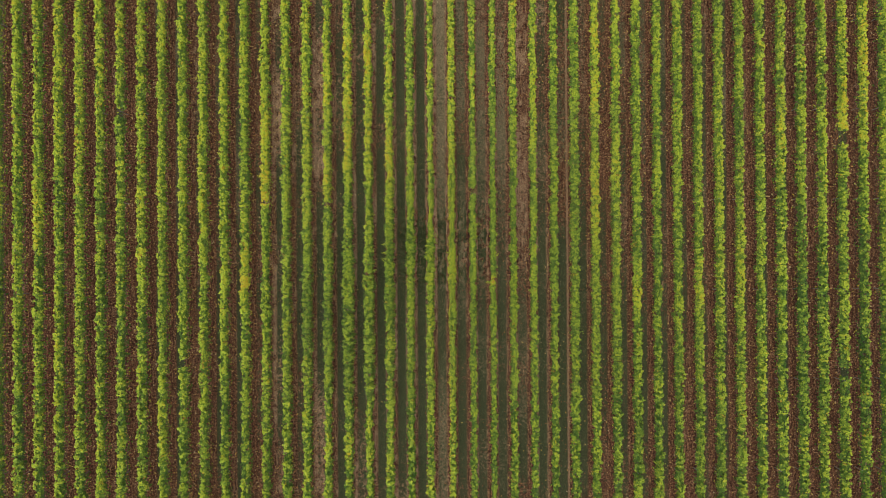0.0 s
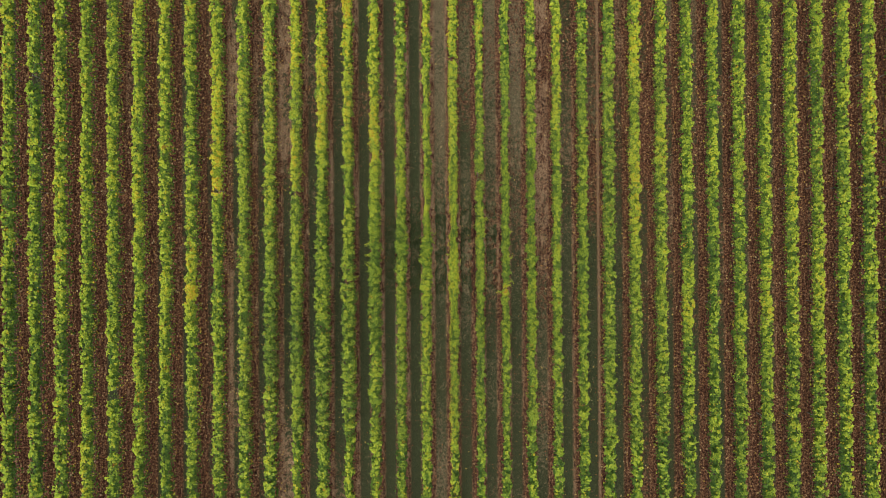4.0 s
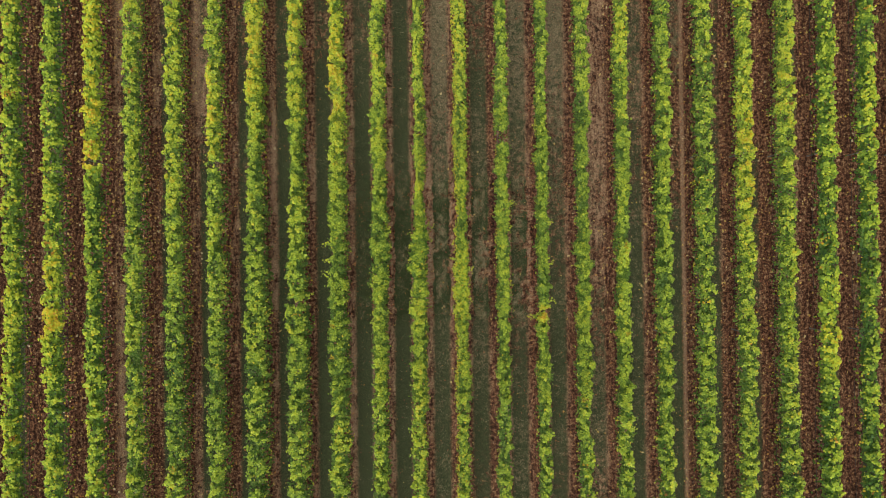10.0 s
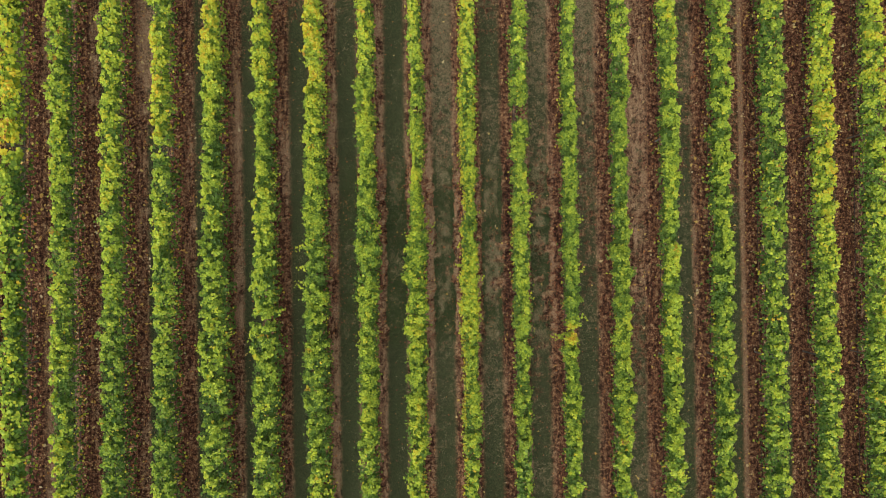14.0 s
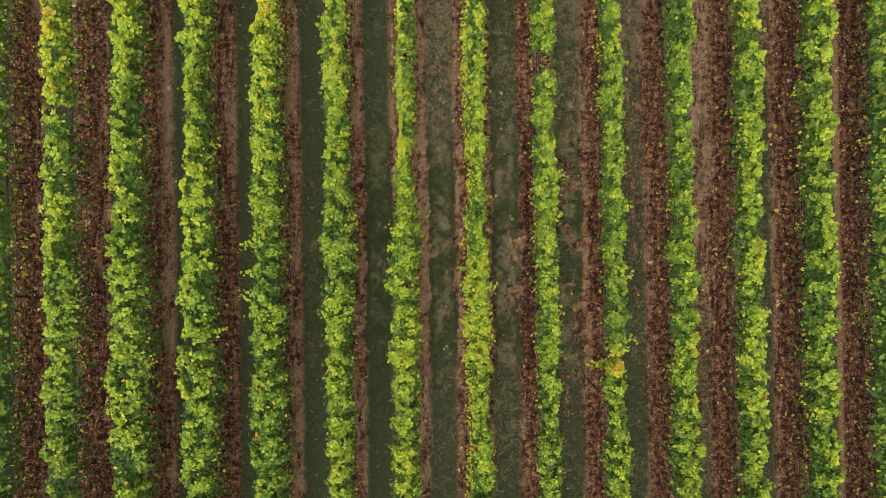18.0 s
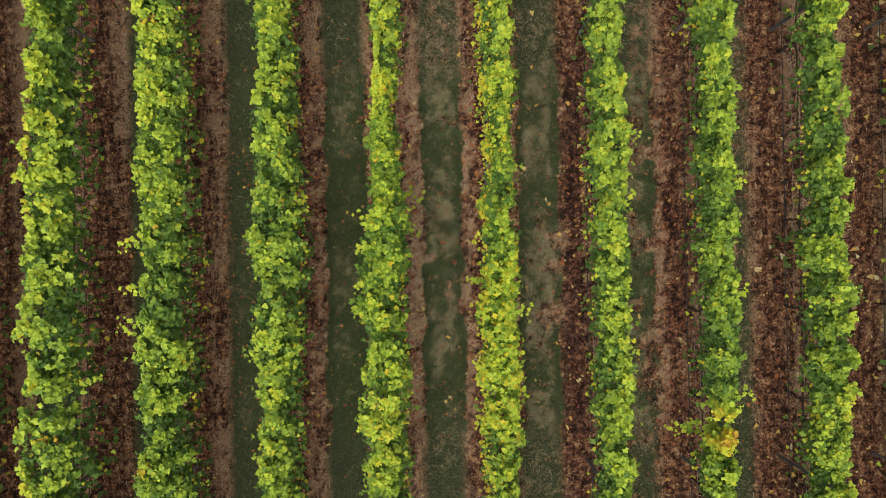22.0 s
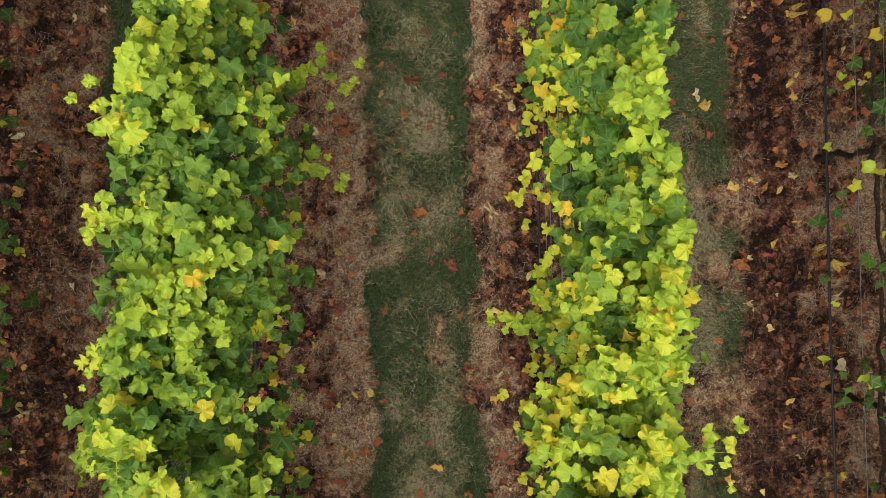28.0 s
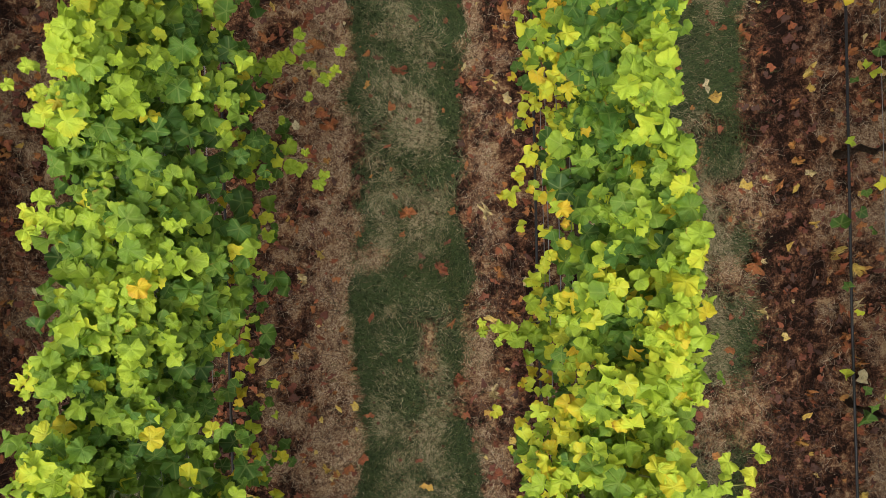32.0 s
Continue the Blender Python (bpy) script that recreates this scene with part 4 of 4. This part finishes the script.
def build_far_grass(box, count):
    rng = np.random.default_rng(13)
    x0, x1, y0, y1 = box
    x, y = rng.uniform(x0, x1, count * 3), rng.uniform(y0, y1, count * 3)
    u = alley_u(x)
    alley = np.floor((x - FIRST) / PITCH).astype(int)
    g, d = np.zeros(len(x)), np.zeros(len(x))
    for k in np.unique(alley):
        j = alley == k
        g[j], d[j] = grass_share(int(k), y[j]), dry_share(int(k), y[j])
    edge = 0.42 + 0.34 * (patch(x, y, 4.0, 6) - 0.5) + 0.05 * np.sin(y * 5.3 + alley) + 0.04 * np.sin(y * 13.1)
    keep = (np.abs(u - 0.06) < edge) & (patch(x, y, 5.0, 2) + (g - 0.5) * 0.8 > 0.50)
    keep &= rng.random(len(x)) > inwards(x, y)
    x, y, u, d = (w[keep][:count] for w in (x, y, u, d))
    n = len(x)
    rim = np.clip((np.abs(u - 0.06) - 0.22) / 0.2, 0, 1)
    hay = patch(x, y, 5.5, 5) + (d - 0.42) * 0.9 - 0.28 * rim + rng.normal(0, 0.10, n) > 0.5
    blades("far_grass", x, y, np.where(hay, rng.uniform(0.62, 1.0, n), rng.uniform(0.05, 0.5, n)), 0.10, 0.008, 0.45, 1.3, rng, "short green and straw-coloured grass between the vine rows")


build_near_grass(300000)
build_far_grass((-15, 16, -12, 13), 80000)


def build_straw(name, x, y, length, width, label, material, low, high, rng, lift=0.012):
    """Dead stems and cut canes lying crosswise on the soil, each a little bent."""
    n = len(x)
    ang, bend, tilt = rng.uniform(0, math.tau, n), rng.normal(0, 0.20, n), rng.normal(0, 0.10, n)
    ln, wd = length * rng.uniform(0.35, 1.5, n), width * rng.uniform(0.6, 1.4, n)
    base = np.stack([x, y, rng.uniform(0.002, lift, n) + np.abs(tilt) * ln * 0.3], 1)
    rows = []
    for f, a in ((-0.5, -1), (0.0, 0), (0.5, 1)):
        turn = ang + a * bend
        way = np.stack([np.cos(turn), np.sin(turn), tilt], 1)
        side = np.stack([-np.sin(turn), np.cos(turn), np.zeros(n)], 1) * (wd / 2)[:, None]
        c = base + way * (f * ln)[:, None]
        rows += [c - side, c + side + np.array([0, 0, 0.5]) * (wd / 2)[:, None]]
    v = np.stack(rows, 1).reshape(-1, 3)
    q = [(0, 1, 3), (0, 3, 2), (2, 3, 5), (2, 5, 4)]
    t = (np.array(q)[None] + (np.arange(n) * 6)[:, None, None]).reshape(-1, 3)
    tagged(new(name, tri_mesh(name, v, t, material, np.repeat(rng.uniform(low, high, n), len(q)))), label, "straw", kind="stuff")


def strew(box, count, seed, choose):
    rng = np.random.default_rng(seed)
    x, y = rng.uniform(box[0], box[1], count), rng.uniform(box[2], box[3], count)
    keep = choose(x, y, rng)
    return x[keep], y[keep], rng


def on_mat(x, y, rng):
    cover, hay, mat = turf(x, y)
    mat = mat * inwards(x, y)
    return mat * (1 - 0.70 * np.clip(cover, 0, 1)) + rng.normal(0, 0.16, len(x)) > 0.44


def off_turf(x, y, rng):
    return (np.abs(alley_u(x) - 0.06) > 0.46) & (rng.random(len(x)) < 0.25 + 0.75 * (patch(x, y, 2.0, 4) > 0.5))


def bare_soil(x, y, rng):
    landing = (x > NEAR[0]) & (x < NEAR[1]) & (y > NEAR[2]) & (y < NEAR[3])
    return ~landing & ((np.abs(alley_u(x) - 0.06) > 0.40) | (rng.random(len(x)) < 0.10)) & (patch(x, y, 5.0, 7) + rng.normal(0, 0.09, len(x)) > 0.50)


x, y, rng = strew(NEAR, 210000, 31, on_mat)
build_straw("straw_litter", x, y, 0.046, 0.0014, "dry pale straw matted on brown soil", STRAW, 0.22, 0.95, rng)
x, y, rng = strew(NEAR, 26000, 32, off_turf)
build_straw("cut_canes", x, y, 0.10, 0.0028, "thin dark prunings lying under the vines", TWIG, 0, 1, rng, 0.02)
x, y, rng = strew((-15, 16, -12, 13), 24000, 33, bare_soil)
build_straw("pale_straw", x, y, 0.10, 0.006, "dry pale straw on the soil between vine rows", STRAW, 0.3, 0.9, rng)


def build_litter(name, box, hole, count, size, shapes, label):
    """Fallen leaves, thick under the rows and thin on the grass; more of them still yellow towards the sides of the plot."""
    rng = np.random.default_rng(count + 3)
    x0, x1, y0, y1 = box
    x, y = rng.uniform(x0, x1, count), rng.uniform(y0, y1, count)
    u = np.abs(alley_u(x) - 0.06)
    dense = np.clip((u - 0.25) / 0.35, 0.2, 1)
    out = np.clip((np.abs(x + 1.5) - 6) / 8, 0, 1)
    keep = rng.random(count) < dense * (0.35 + 0.65 * patch(x, y, 0.9, 3)) * (0.55 + 0.45 * out)
    if hole:
        keep &= ~((x > hole[0]) & (x < hole[1]) & (y > hole[2]) & (y < hole[3]))
    x, y, out = x[keep], y[keep], out[keep]
    n = len(x)
    bright = rng.random(n) < 0.05 + np.where(x > 0, 0.28, 0.40) * out * (0.4 + patch(x, y, 0.35, 8))
    age = np.where(bright, rng.uniform(0.03, 0.34, n), np.where(rng.random(n) < 0.5, rng.uniform(0.44, 0.68, n), rng.uniform(0.62, 0.95, n)) + np.where((x > 2.2) & (x < 2.8), 0.22, np.where(x < -3, -0.10, 0.0)))
    sz = size * (0.35 + 0.95 * rng.random(n) ** 1.8) * np.where(bright, 1.45, 1.0)
    normal = np.stack([rng.normal(0, 0.35, n), rng.normal(0, 0.35, n), np.ones(n)], 1)
    p = np.stack([x, y, 0.008 + 0.22 * sz * rng.uniform(0.3, 1, n)], 1)
    v, t, g = scatter(shapes, rng, p, normal, sz, age)[:3]
    tagged(new(name, tri_mesh(name, v, t, LITTER, g)), label, "leaf litter", kind="stuff")


WIDE = (-17, 18, -15, 16)
build_litter("leaf_litter", NEAR, None, 30000, 0.070, CRUMPLED, "brown and rust-red fallen leaves under the vines")
build_litter("scattered_litter", WIDE, NEAR, 95000, 0.085, SCRAPS, "brown, orange and yellow fallen leaves under vine rows")
build_litter("far_litter", (-47, 48, -29, 29), WIDE, 150000, 0.10, COARSE, "orange and brown fallen leaves under far vine rows")

# single fallen leaves near the landing place: shapes and shades shared
SHADES = [(0.03, "pale dry fallen vine leaf on the ground"), (0.17, "bright yellow fallen vine leaf on the ground"), (0.36, "orange fallen vine leaf on the ground"),
          (0.52, "rust-orange fallen vine leaf on the ground"), (0.66, "red-brown fallen vine leaf on the ground")]
FALLEN = [[tri_mesh("fallen_leaf", v, t, LITTER, np.full(len(t), age)) for v, t in CURLED] for age, words in SHADES]


def fallen(x, y, shade, size, rng):
    ob = new("fallen_leaf", FALLEN[shade][int(rng.integers(0, len(CURLED)))])
    ob.matrix_basis = pose(x, y, 0.012 + 0.07 * size, rng.normal(0, 14), rng.normal(0, 14), rng.uniform(0, 360)) @ Matrix.Diagonal((size, size * rng.uniform(0.55, 1.0), size, 1))
    tagged(ob, SHADES[shade][1], "fallen leaf", "fallen leaves")


rng = np.random.default_rng(77)
for x, y, shade, size in ((0.44, 0.77, 0, 0.14), (2.95, 0.41, 1, 0.13), (2.80, 1.72, 1, 0.13), (2.83, 2.25, 1, 0.12), (0.63, -0.97, 0, 0.15), (0.46, -0.52, 1, 0.13), (0.20, -0.44, 4, 0.12),
                          (0.10, 0.38, 4, 0.14), (-0.12, 0.78, 3, 0.16), (-0.16, 1.80, 4, 0.15), (-0.75, 2.0, 3, 0.16), (-0.66, 1.42, 3, 0.14), (0.53, 0.34, 3, 0.13), (2.35, 0.33, 3, 0.17),
                          (2.33, 2.0, 3, 0.13), (0.62, 2.2, 2, 0.16), (-3.12, -2.7, 0, 0.15), (-0.78, 1.82, 0, 0.12)):
    fallen(x, y, shade, size, rng)
placed = 0
while placed < 270:
    x, y = rng.uniform(-3.6, 3.9), rng.uniform(-2.2, 3.2)
    u = abs(float(alley_u(np.array(x))) - 0.06)
    if rng.random() > min(1.0, max(0.05, (u - 0.3) / 0.3)):
        continue
    fallen(x, y, int(rng.choice([0, 1, 2, 3, 4], p=[0.06, 0.10, 0.14, 0.30, 0.40])), rng.uniform(0.04, 0.105), rng)
    placed += 1


# a teal plastic grow tube at the foot of a vine
def build_guard():
    bm = bmesh.new()
    rings = []
    for z, r in ((0.0, 0.05), (0.02, 0.052), (0.5, 0.055), (0.62, 0.06), (0.62, 0.052), (0.4, 0.048)):
        rings.append([bm.verts.new((r * math.cos(math.tau * s / 14) * (1.2 if z > 0.4 else 1), r * math.sin(math.tau * s / 14), z)) for s in range(14)])
    for a, b in zip(rings, rings[1:]):
        for s in range(14):
            bm.faces.new((a[s], a[(s + 1) % 14], b[(s + 1) % 14], b[s]))
    g = thing("grow_tube", (row_x(-2) + 0.14, 4.70, 0), "teal plastic grow tube standing beside a vine", "grow tube")
    part("tube", bm, TEAL, g)
    part("stake", tube([(0.06, 0, -0.03), (0.065, 0, 0.4), (0.062, 0, 0.8)], [0.008, 0.008, 0.007], 6), TWIG, g, "thin wooden stake")


build_guard()
